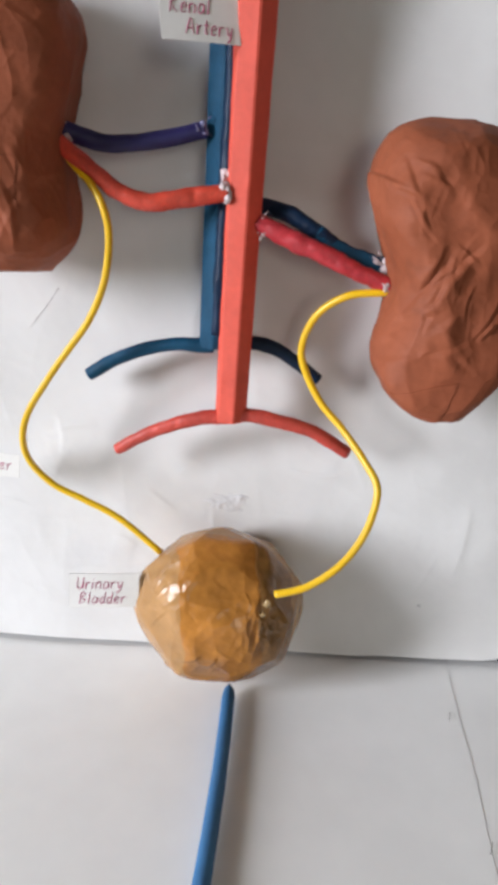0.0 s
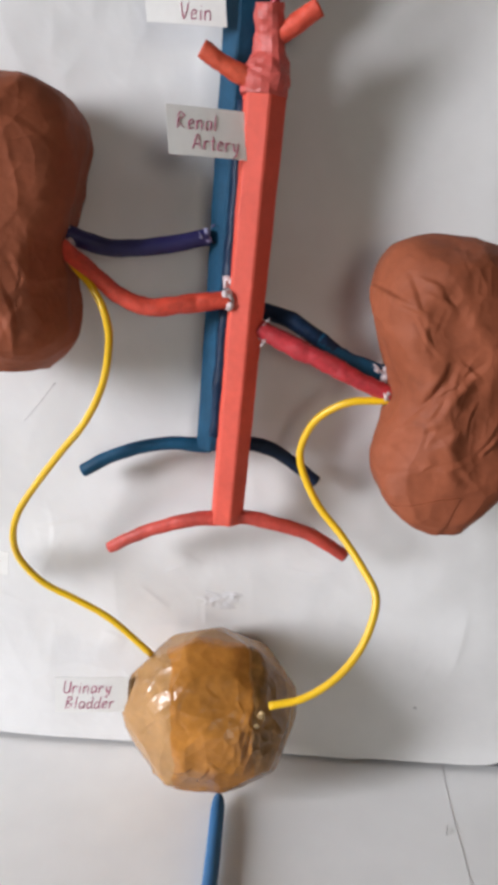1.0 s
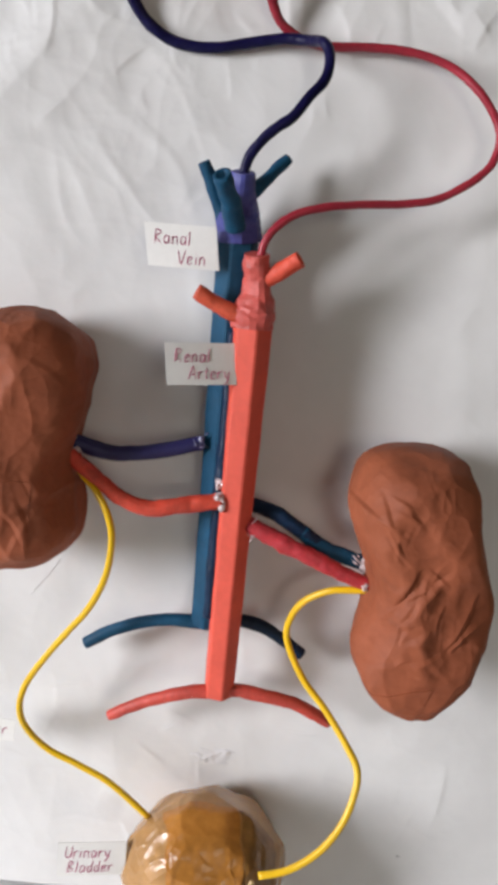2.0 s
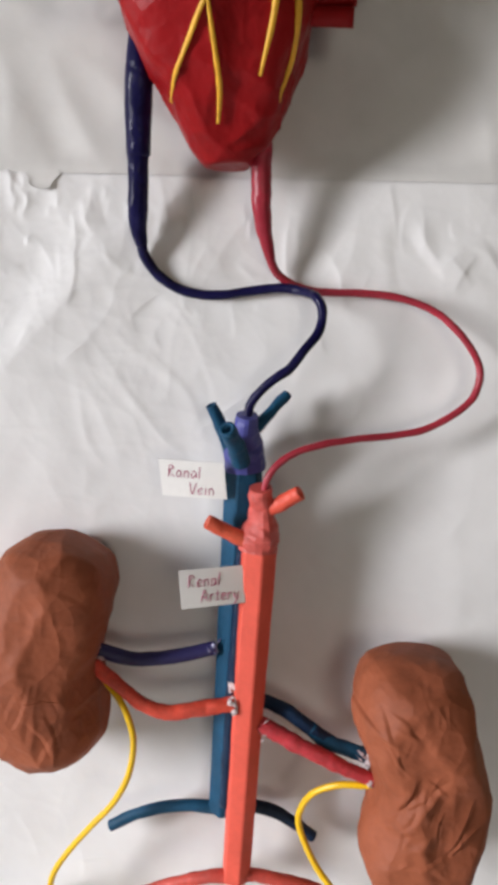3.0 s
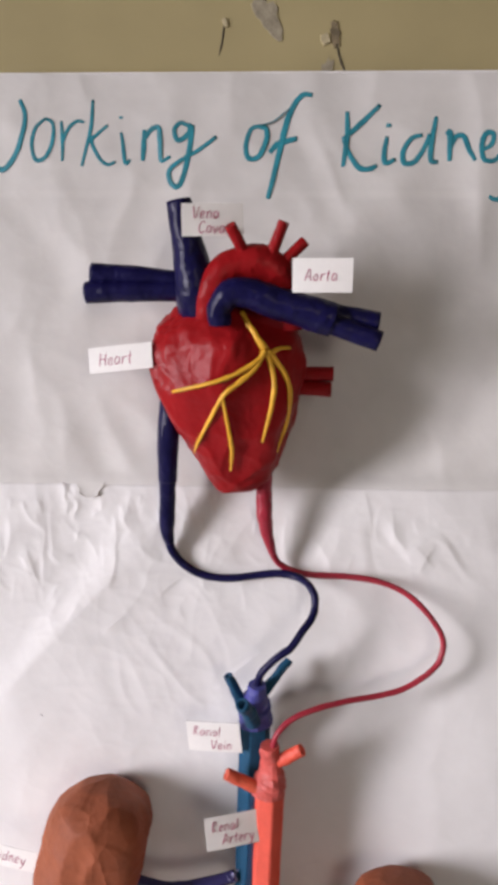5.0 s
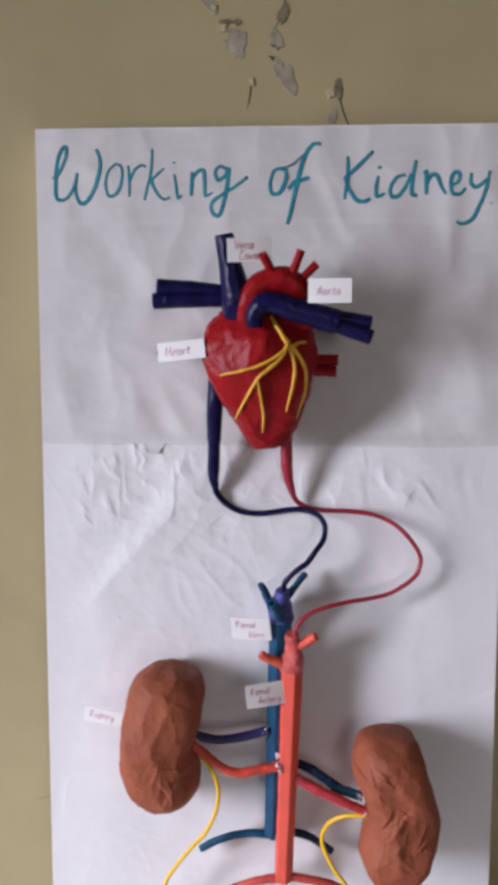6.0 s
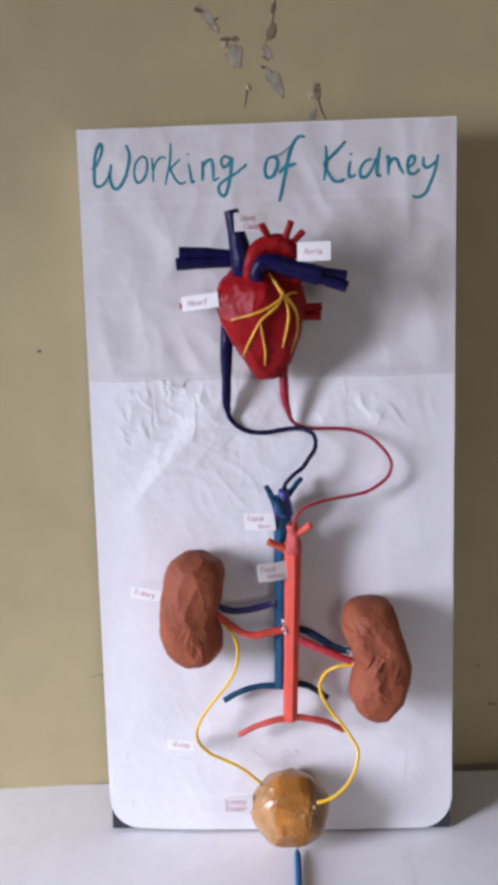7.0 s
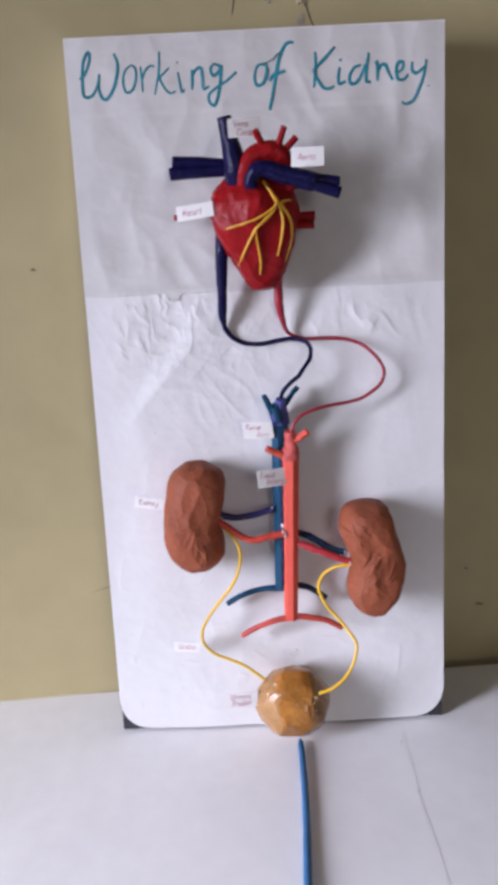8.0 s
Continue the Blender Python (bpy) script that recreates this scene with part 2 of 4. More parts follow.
def faceted(seed, planes=46, spread=0.06, level=5, soft=26.0):
    """A ball whose skin is made of flat, softly creased facets, as paper wrapped round a wad. Unit size."""
    rng = random.Random(seed)
    normals = []
    for i in range(planes):
        z = 1 - 2 * (i + 0.5) / planes
        a = i * 2.39996 + rng.uniform(-0.35, 0.35)
        z = max(-1, min(1, z + rng.uniform(-0.05, 0.05)))
        r = math.sqrt(max(0, 1 - z * z))
        normals.append((r * math.cos(a), r * math.sin(a), z, 0.92 + rng.uniform(-spread, spread)))
    arr = np.array(normals)
    bm = bmesh.new()
    bmesh.ops.create_icosphere(bm, subdivisions=level, radius=1.0)
    co = np.array([v.co[:] for v in bm.verts])
    reach = arr[:, 3][None] / np.maximum(co @ arr[:, :3].T, 0.05)
    r = -np.log(np.exp(-soft * reach).sum(1)) / soft
    for v, k in zip(bm.verts, r):
        v.co *= float(k)
    return bm


def crease(bm, amount, scale, seed=0.0, slant=None, centre=None, reach=0.05, ridge=0.5):
    """Crumples the skin into flat facets between sharp ridges. slant: the way along which the folds run; centre, reach: where they gather."""
    bm.normal_update()
    along = Vector(slant).normalized() if slant else None
    moves = []
    for v in bm.verts:
        k = math.exp(-((v.co - Vector(centre)).length / reach) ** 2) if centre else 1.0
        if k < 0.03:
            moves.append(None)
            continue
        q = v.co.copy()
        if along:
            q -= along * (q.dot(along) * 0.66)
        q = q * scale + Vector((seed, seed * 0.7, -seed))
        q += noise.noise_vector(q * 0.7) * 0.45
        d = noise.voronoi(q)[0]
        h = d[0] - 0.45 + ridge * math.exp(-(d[1] - d[0]) * 9)
        k *= 0.45 + 0.8 * max(0.0, noise.noise(q * 0.3 + Vector((9, 4, 2))) + 0.4)
        moves.append(v.normal * (amount * h * k))
    for v, m in zip(bm.verts, moves):
        if m:
            v.co += m
    return bm


def skin_patch(bm, parent, name, mat, sides, lift=0.0006, clean=False):
    """A second layer of the skin, lapped over it: the faces on the inner side of every (normal, point, reach), lifted a little."""
    out = bm.copy()

    def ragged(p):
        return noise.noise_vector(p * 55) * 0.0032 + noise.noise_vector(p * 190) * 0.0010
    for v in out.verts:
        v.co += ragged(v.co)
    for n, p, _ in sides:
        bmesh.ops.bisect_plane(out, geom=out.verts[:] + out.edges[:] + out.faces[:], plane_co=Vector(p), plane_no=Vector(n).normalized(), clear_inner=True)
    for v in out.verts:
        q = v.co.copy()
        p = q - ragged(q)
        for _ in range(5):
            p = q - ragged(p)
        v.co = p
    out.normal_update()
    bmesh.ops.delete(out, geom=[f for f in out.faces if f.normal.y > 0.2], context="FACES")
    seen, islands = set(), []
    for f in out.faces:
        if f in seen:
            continue
        island, stack = [], [f]
        seen.add(f)
        while stack:
            g = stack.pop()
            island.append(g)
            for e in g.edges:
                for k in e.link_faces:
                    if k not in seen:
                        seen.add(k)
                        stack.append(k)
        islands.append(island)
    islands.sort(key=len)
    bmesh.ops.delete(out, geom=[f for i in islands[:-1] for f in i], context="FACES")
    if len(out.faces) < 4:
        out.free()
        return None
    out.normal_update()
    rim = [e for e in out.edges if e.is_boundary]
    inner, outer = {}, {}
    for e in rim:
        for v in e.verts:
            if v not in inner:
                inner[v] = out.verts.new(v.co - v.normal * 0.0005)
                outer[v] = out.verts.new(v.co + v.normal * lift) if clean else v
    for v in [v for v in out.verts if v.link_faces]:
        v.co += v.normal * lift
    for e in rim:
        a, b = e.verts
        out.faces.new((outer[a], outer[b], inner[b], inner[a]))
    return part(name, out, mat, parent, "", smooth=True)


def crumple(bm, amount, scale, seed=0.0, ridges=True):
    """Pushes the skin in and out along its normals: sharp folds of crumpled paper."""
    bm.normal_update()
    moves = []
    for v in bm.verts:
        q = v.co * scale + Vector((seed, seed * 0.7, -seed))
        q += noise.noise_vector(q * 0.6) * 0.7
        h = noise.noise(q)
        if ridges:
            h = 0.6 - abs(h) * 2 + 0.5 * (0.5 - abs(noise.noise(q * 2.3)) * 2)
        moves.append(v.normal * (amount * h))
    for v, m in zip(bm.verts, moves):
        v.co += m
    return bm


def folds(bm, seed, count, centre, spread, way, turn, length, height, width, out=None, groove=0.0):
    """Many short, sharp folds: ridges steep on one side, gathered round a centre in the x, z plane and running about one way (degrees)."""
    rng = random.Random(seed)
    bm.normal_update()
    bm.verts.ensure_lookup_table()
    co = np.array([v.co[:] for v in bm.verts])
    nor = np.array([out or v.normal[:] for v in bm.verts])
    front = np.clip(-nor[:, 1] * 3, 0, 1)
    move = np.zeros(len(co))
    for _ in range(count):
        cx, cz = rng.gauss(centre[0], spread[0]), rng.gauss(centre[1], spread[1])
        a = radians(way + rng.uniform(-turn, turn))
        half, tall, w = rng.uniform(*length) / 2, rng.uniform(*height), rng.uniform(*width)
        u = (co[:, 0] - cx) * math.cos(a) + (co[:, 2] - cz) * math.sin(a)
        bend = rng.uniform(-0.25, 0.25) * (u * u) / half
        d = (-(co[:, 0] - cx) * math.sin(a) + (co[:, 2] - cz) * math.cos(a) - bend) * rng.choice((-1, 1))
        ridge = np.where(d > 0, np.exp(-np.abs(d) / w), np.exp(-np.abs(d) / (w * 4)))
        if groove:
            ridge = ridge - groove * np.exp(-((d - 1.6 * w) / (0.55 * w)) ** 2)
        move += tall * ridge * np.clip(1 - (u / half) ** 2, 0, 1)
    for v, n, m in zip(bm.verts, nor, move * front):
        if abs(m) > 1e-6:
            v.co += Vector(n) * float(m)
    return bm


# ---- the room ----
WALL_Y = 0.132
WALL_TURN = pose(0, WALL_Y, 0, 0, 0, 5.0) @ Matrix.Translation((0, -WALL_Y, 0))     # the wall runs slightly askew to the table
X0, X1, Y0, Z1 = WIN_X, 4.0, FAR_Y, 3.8


def slab(name, x0, x1, y0, y1, z0, z1, mat, label, category, base=None):
    return single(name, box(bmesh.new(), x0, x1, y0, y1, z0, z1), mat, label, category, "structure", base)


slab("wall_north", X0 - 0.2, X1 + 0.2, WALL_Y, WALL_Y + 0.15, 0, Z1, WALL, "cream painted wall with peeled and cracked patches", "wall", WALL_TURN)
# the rest of the room is unseen; its dark paint limits bounced light
slab("wall_east", X1, X1 + 0.15, Y0 - 0.15, WALL_Y + 0.45, 0, Z1, ROOM_PAINT, "plain unseen room wall, darkened to cut bounced light", "wall")
slab("floor", X0 - 0.15, X1 + 0.15, Y0 - 0.15, WALL_Y + 0.45, -0.1, 0, FLOOR_TILE, "plain grey room floor", "floor")
slab("ceiling", X0 - 0.15, X1 + 0.15, Y0 - 0.15, WALL_Y + 0.45, Z1, Z1 + 0.1, CEILING_PAINT, "plain unseen room ceiling, darkened to cut bounced light", "ceiling")
bm = bmesh.new()
wa, wb, wc, wd = WIN_Y - WIN_W / 2, WIN_Y + WIN_W / 2, WIN_Z - WIN_H / 2, WIN_Z + WIN_H / 2
for y0, y1, z0, z1 in ((Y0 - 0.15, wa, 0, Z1), (wb, WALL_Y + 0.15, 0, Z1), (wa, wb, 0, wc), (wa, wb, wd, Z1)):
    box(bm, X0 - 0.15, X0, y0, y1, z0, z1)
single("wall_west", bm, ROOM_PAINT, "unseen wall with a window opening, darkened to cut bounced light", "wall", "structure")
bm = bmesh.new()
wa, wb, wc, wd = FAR_X - FAR_W / 2, FAR_X + FAR_W / 2, FAR_Z - FAR_H / 2, FAR_Z + FAR_H / 2
for x0, x1, z0, z1 in ((X0, wa, 0, Z1), (wb, X1, 0, Z1), (wa, wb, 0, wc), (wa, wb, wd, Z1)):
    box(bm, x0, x1, Y0 - 0.15, Y0, z0, z1)
single("wall_south", bm, ROOM_PAINT, "unseen wall with a window opening, darkened to cut bounced light", "wall", "structure")


# peeled paint, chips and cracks on the wall above the board
def wall_patch(x, z, w, h, turn, seed, mat, name, label, parent, proud=0.0008):
    """A thin, ragged flake lying on the wall."""
    rng = random.Random(seed)
    bm = bmesh.new()
    ca, sa = math.cos(radians(turn)), math.sin(radians(turn))
    rim = []
    for i in range(22):
        a = 2 * math.pi * i / 22
        k = 0.5 * (1 + rng.uniform(-0.28, 0.22))
        u, v = math.cos(a) * w * k, math.sin(a) * h * k
        rim.append((x + u * ca - v * sa, z + u * sa + v * ca))
    front = [bm.verts.new((a, WALL_Y - proud, b)) for a, b in rim]
    back = [bm.verts.new((x + (a - x) * 1.06, WALL_Y + 0.001, z + (b - z) * 1.06)) for a, b in rim]
    bm.faces.new(front)
    for i in range(22):
        j = (i + 1) % 22
        bm.faces.new((front[i], front[j], back[j], back[i]))
    return part(name, bm, mat, parent, label, smooth=False)


def wall_crack(pts, width, parent, mat=GRIME):
    """A thin dark crack drawn on the wall."""
    path = smooth_path([(x, WALL_Y - 0.0002, z) for x, z in pts], 5)
    part("crack", tube(bmesh.new(), path, [width * 0.4, width, width * 0.8, width * 0.3], 6, 0, 0.35, 0.5, 220), mat, parent, "dark crack" if mat is GRIME else "faint grey scratch")


damage = thing("peeling_paint", (0, WALL_Y, 1.83), "grey peeled patches and dark cracks on the cream wall", "wall damage", kind="structure", base=WALL_TURN)
for x, z, w, h, turn, seed in ((-0.040, 1.846, 0.025, 0.030, 15, 1), (0.014, 1.813, 0.018, 0.040, 36, 2), (0.066, 1.768, 0.010, 0.026, -18, 3), (-0.074, 1.893, 0.014, 0.040, 34, 4), (0.004, 1.850, 0.012, 0.022, 20, 9)):
    wall_patch(x, z, w, h, turn, seed, PLASTER, "bare_patch", "bare grey plaster patch", damage)
for x, z, w, h, seed in ((-0.055, 1.860, 0.009, 0.007, 11), (-0.064, 1.881, 0.006, 0.006, 12), (0.064, 1.795, 0.008, 0.010, 13), (-0.023, 1.806, 0.004, 0.008, 14)):
    wall_patch(x, z, w, h, 20, seed, CHIP, "paint_chip", "lifted pale paint chip", damage, 0.0018)
for x, z, w, h, turn, seed in ((0.011, 1.876, 0.012, 0.020, -25, 21), (0.073, 1.800, 0.008, 0.022, 6, 22), (0.014, 1.905, 0.005, 0.014, -15, 23), (-0.051, 1.867, 0.014, 0.005, 0, 24), (-0.086, 1.903, 0.014, 0.006, -20, 25), (-0.038, 1.867, 0.008, 0.007, 0, 26)):
    wall_patch(x, z, w, h, turn, seed, WALL_STAIN, "scuff", "dark brown scuff", damage, 0.0011)
for pts, width in ((((-0.098, 1.925), (-0.092, 1.921), (-0.087, 1.920)), 0.0016), (((-0.090, 1.907), (-0.084, 1.903), (-0.078, 1.902)), 0.0018), (((-0.059, 1.894), (-0.067, 1.889), (-0.070, 1.881)), 0.0011),
                   (((-0.004, 1.833), (0.003, 1.829), (0.013, 1.824)), 0.0020), (((-0.002, 1.845), (0.003, 1.843), (0.007, 1.839)), 0.0018), (((0.002, 1.860), (0.010, 1.876), (0.016, 1.905), (0.018, 1.93)), 0.0009),
                   (((0.012, 1.814), (0.014, 1.806), (0.020, 1.798), (0.027, 1.793)), 0.0013), (((-0.023, 1.808), (-0.025, 1.792), (-0.028, 1.779)), 0.0010), (((0.073, 1.806), (0.076, 1.785), (0.083, 1.767), (0.090, 1.752)), 0.0011)):
    wall_crack(pts, width, damage)
wall_patch(0.357, 0.852, 0.016, 0.004, -4, 31, WALL_STAIN, "scuff", "dark brown scuff", damage, 0.0011)
wall_patch(0.330, 0.922, 0.005, 0.004, 10, 33, WALL_STAIN, "scuff", "dark brown scuff", damage, 0.0011)
wall_crack(((-0.305, 0.935), (-0.285, 0.941), (-0.262, 0.946), (-0.244, 0.958)), 0.0008, damage, FAINT)
wall_crack(((-0.245, 0.952), (-0.236, 0.955), (-0.228, 0.954)), 0.0009, damage, FAINT)
wall_patch(-0.335, 1.455, 0.006, 0.004, 10, 32, WALL_STAIN, "scuff", "dark brown scuff", damage, 0.0011)


# ---- table, covered with white paper ----
TABLE_BACK, TABLE_FRONT, TABLE_LEFT, TABLE_RIGHT = 0.102, -0.62, -0.66, 0.80
table = thing("table", (0, -0.25, -TABLE_Z), "wooden table covered with white paper", "table", base=pose(0, 0, TABLE_Z))
top = box(bmesh.new(), TABLE_LEFT, TABLE_RIGHT, TABLE_FRONT, TABLE_BACK - 0.002, -0.03, -0.004, 0.003)
for v in top.verts:
    if v.co.y > 0:
        v.co.y += 0.046 * (v.co.x + 0.33)
part("tabletop", top, WOOD, table)
for lx in (TABLE_LEFT + 0.04, TABLE_RIGHT - 0.04):
    for ly in (TABLE_FRONT + 0.04, TABLE_BACK - 0.05):
        part("leg", box(bmesh.new(), lx - 0.025, lx + 0.025, ly - 0.025, ly + 0.025, -TABLE_Z, -0.03, 0.004), WOOD, table)


def sheet(x0, x1, z0, z1, nx, nz, height, corner=0.0, thick=0.0006):
    """A paper sheet in the x, z plane with relief -y = height(x, z); corner rounds its two lower corners."""
    bm = bmesh.new()
    grid = []
    for j in range(nz + 1):
        row = []
        for i in range(nx + 1):
            x, z = x0 + (x1 - x0) * i / nx, z0 + (z1 - z0) * j / nz
            if corner and z < z0 + corner:
                inset = corner - math.sqrt(max(0.0, corner ** 2 - (z0 + corner - z) ** 2))
                x = x0 + inset + (x1 - x0 - 2 * inset) * i / nx
            row.append(bm.verts.new((x, -height(x, z), z)))
        grid.append(row)
    for j in range(nz):
        for i in range(nx):
            bm.faces.new((grid[j][i], grid[j][i + 1], grid[j + 1][i + 1], grid[j + 1][i]))
    return bm


def wrinkles(x, z, amount, scale, seed):
    q = Vector((x * scale, seed, z * scale * 0.8))
    q += noise.noise_vector(q * 0.5) * 0.8
    a = abs(noise.noise(q))
    b = abs(noise.noise(q * 2.1 + Vector((5, 0, 3))))
    return amount * (1.0 - min(1, a * 2.6) + 0.5 * (1 - min(1, b * 2.6))) + amount * 0.8 * noise.noise(q * 0.4)


def crumples(x, z, scale, seed):
    """Flat facets of crumpled paper with sharp ridges between them, about -0.4 to 0.6."""
    q = Vector((x * scale, seed, z * scale))
    q += noise.noise_vector(q * 0.8) * 0.5
    d = noise.voronoi(q)[0]
    return d[0] - 0.45 + 0.10 * math.exp(-(d[1] - d[0]) * 10)


def ridged(x, z, scale, seed):
    """Crisp valleys and ridges where the paper was once crushed, about -0.5 to 0.5."""
    q = Vector((x * scale + z * scale * 0.3, seed, z * scale))
    q += noise.noise_vector(q * 0.6) * 0.7
    return 0.5 - 1.6 * abs(noise.noise(q))


def worn(x, z):
    """How crushed the lower paper is from place to place: most below the seam on one side, patchy elsewhere."""
    side = 1 / (1 + math.exp((x - 0.02) * 22))
    return 0.12 + 0.75 * side * math.exp(-((z - 0.590) / 0.085) ** 2) + 0.6 * max(0.0, noise.noise(Vector((x * 7 + 2, 9, z * 7))) - 0.05)


def rim(x, half, reach):
    """Falls from 1 to 0 towards the board's two upright edges."""
    k = min(1.0, max(0.0, (half - abs(x)) / reach))
    return k * k * (3 - 2 * k)


def upper_height(x, z):
    near = math.exp(-((z - 0.667) / 0.010) ** 2)
    lap = 0.0006 / (1 + math.exp(-(z - 0.9045 + 0.004 * x) * 2500))
    own = 0.0016 + (wrinkles(x, z, 0.0005, 9, 7.0) + 0.0030 * crumples(x, z, 11, 3.3) + (0.0016 + 0.0036 * max(0.0, noise.noise(Vector((x * 8, 4, z * 8))))) * ridged(x, z, 17, 8.3) + 0.0005 * noise.noise(Vector((x * 36, 3, z * 22))) + lap + 0.0004) * rim(x, 0.2515, 0.035)
    return own + near * (lower_height(x, 0.663) + 0.0005 - own)


def lower_height(x, z):
    """Broad slack swells, crumpled facets in worn places, and short puckers hanging from the seam."""
    q = Vector((x * 7 + z * 5, 1.0, z * 6 - x * 5))
    q += noise.noise_vector(q * 0.7) * 0.5
    h = 0.0030 + 0.0023 * noise.noise(q) + 0.0007 * noise.noise(q * 2.3) + wrinkles(x, z, 0.0003, 16, 2.0)
    h += worn(x, z) * (0.0036 * crumples(x, z, 15, 2.2) + 0.0010 * crumples(x, z, 40, 6.1) + 0.0010 * ridged(x, z, 18, 1.7)) + 0.0009 * crumples(x, z, 19, 4.4)
    q = Vector((x * 30 + z * 8, 4.0, z * 13))
    q += noise.noise_vector(q * 0.9) * 0.9
    near = math.exp(-((z - 0.628) / 0.030) ** 2) + 0.25 * math.exp(-((z - 0.53) / 0.07) ** 2)
    near *= max(0.0, 0.30 + 1.1 * noise.noise(Vector((x * 9 + 3, 8, z * 9))) - 1.4 * x)
    h += 0.0026 * near * (1 - min(1, abs(noise.noise(q)) * 3.0))
    d = (x + 0.205) * 0.743 - (z - 0.480) * 0.669            # one long slack fold rising towards the seam
    run = (x + 0.205) * 0.669 + (z - 0.480) * 0.743 + 0.006 * math.sin(x * 60)
    h += 0.0042 * (math.exp(-(d / 0.016) ** 2) if d < 0 else math.exp(-d / 0.035)) * max(0.0, 1 - ((run - 0.10) / 0.13) ** 2)
    return 0.0008 + max(0.0, h) * (0.25 + 0.75 * rim(x, 0.2510, 0.09)) * min(1.0, max(0.0, (0.674 - z) / 0.008))


board = thing("project_board", (0, 0.01, 0), "upright science project board covered in crumpled white paper", "display board")
part("core", box(bmesh.new(), -0.25, 0.25, 0.001, 0.028, 0, 1.0), CORE, board, "dark rigid board core", smooth=False)
bm = sheet(-0.251, 0.251, 0.002, 0.672, 390, 520, lower_height, 0.045)
OUT = (0.0, -1.0, 0.0)
folds(bm, 84, 34, (-0.120, 0.648), (0.070, 0.011), 95, 28, (0.008, 0.024), (0.0004, 0.0011), (0.0008, 0.0014), OUT)
folds(bm, 85, 22, (-0.100, 0.600), (0.070, 0.030), 80, 45, (0.010, 0.030), (0.0003, 0.0009), (0.0008, 0.0014), OUT)
folds(bm, 86, 16, (0.040, 0.595), (0.060, 0.045), 95, 25, (0.008, 0.030), (0.0003, 0.0007), (0.0007, 0.0012), OUT)
folds(bm, 87, 30, (-0.05, 0.080), (0.14, 0.05), 40, 80, (0.010, 0.045), (0.0003, 0.0009), (0.0008, 0.0016), OUT)
folds(bm, 81, 22, (-0.150, 0.620), (0.050, 0.022), 105, 35, (0.016, 0.045), (0.0005, 0.0012), (0.0013, 0.0024), OUT)
folds(bm, 82, 10, (0.04, 0.627), (0.09, 0.020), 100, 40, (0.020, 0.050), (0.0005, 0.0012), (0.0014, 0.0026), OUT)
folds(bm, 83, 40, (0.0, 0.36), (0.13, 0.17), 75, 60, (0.020, 0.070), (0.0003, 0.0008), (0.0014, 0.0030), OUT)
part("lower_paper", bm, PAPER, board,
     "crumpled white paper with rounded lower corners")
part("upper_paper", sheet(-0.2515, 0.2515, 0.667, 1.001, 170, 116, upper_height), UPPER_PAPER, board, "smoother white paper")
bm = bmesh.new()
rows = []                                            # a torn tongue of paper, its rounded lip curling up below the seam
for j in range(11):
    t = j / 10
    wide = 0.0105 * math.sqrt(max(0.01, 1 - t ** 2.2)) * (1 + 0.10 * math.sin(9 * t))
    row = []
    for i in range(11):
        x, z = -0.127 + wide * (i / 5 - 1) + 0.0008 * math.sin(7 * t), 0.6685 - 0.0125 * t
        lip = max(t, abs(i / 5 - 1) * t ** 0.5) ** 3
        row.append(bm.verts.new((x, -lower_height(x, min(z, 0.665)) - 0.0008 - 0.0032 * lip, z)))
    rows.append(row)
for a, c in zip(rows, rows[1:]):
    for i in range(10):
        bm.faces.new((a[i], a[i + 1], c[i + 1], c[i]))
part("torn_tongue", bm, UPPER_PAPER, board, "torn paper tongue curling at the seam")
for sx in (-1, 1):
    part("edge_wrap", box(bmesh.new(), sx * 0.2505, sx * 0.2520, -0.0014, 0.029, 0.045, 1.0), PAPER, board, smooth=False)
part("top_wrap", box(bmesh.new(), -0.2515, 0.2515, -0.003, 0.029, 1.0005, 1.002), PAPER, board, smooth=False)


def pencil_mark(a, b, radius=0.0003):
    """A faint pencil stroke on the lower paper."""
    path = smooth_path([(a[0], 0, a[1]), ((a[0] + b[0]) / 2 + 0.0006, 0, (a[1] + b[1]) / 2), (b[0], 0, b[1])], 6)
    path = [Vector((p.x, -lower_height(p.x, p.z) - 0.0002, p.z)) for p in path]
    part("pencil_mark", tube(bmesh.new(), path, radius, 6, 0, 0.5), PENCIL, board, "faint grey pencil mark")


pencil_mark((-0.118, 0.236), (-0.098, 0.262))
pencil_mark((-0.1685, 0.471), (-0.1672, 0.4705), 0.0008)
pencil_mark((0.156, 0.045), (0.1585, 0.0455), 0.0009)

TOP = pose(0, 0, TABLE_Z)
cover = thing("paper_table_cover", (0, -0.3, 0), "white paper sheets spread over the table", "table cover", base=TOP)


def flat_sheet(x0, x1, y0, y1, nx, ny, lift, edge=None):
    """A sheet lying on the table; edge(y) moves its right border."""
    bm = bmesh.new()
    grid = []
    for j in range(ny + 1):
        y = y0 + (y1 - y0) * j / ny
        xr = edge(y) if edge else x1
        row = []
        for i in range(nx + 1):
            x = x0 + (xr - x0) * i / nx
            back = 0.046 * (x + 0.33) * max(0.0, (y + 0.05) / (y1 + 0.05))       # the back border slants with the wall
            row.append(bm.verts.new((x, y + back, lift + 0.0010 * noise.noise(Vector((x * 6, y * 6, 3))))))
        grid.append(row)
    for j in range(ny):
        for i in range(nx):
            bm.faces.new((grid[j][i], grid[j][i + 1], grid[j + 1][i + 1], grid[j + 1][i]))
    return bm


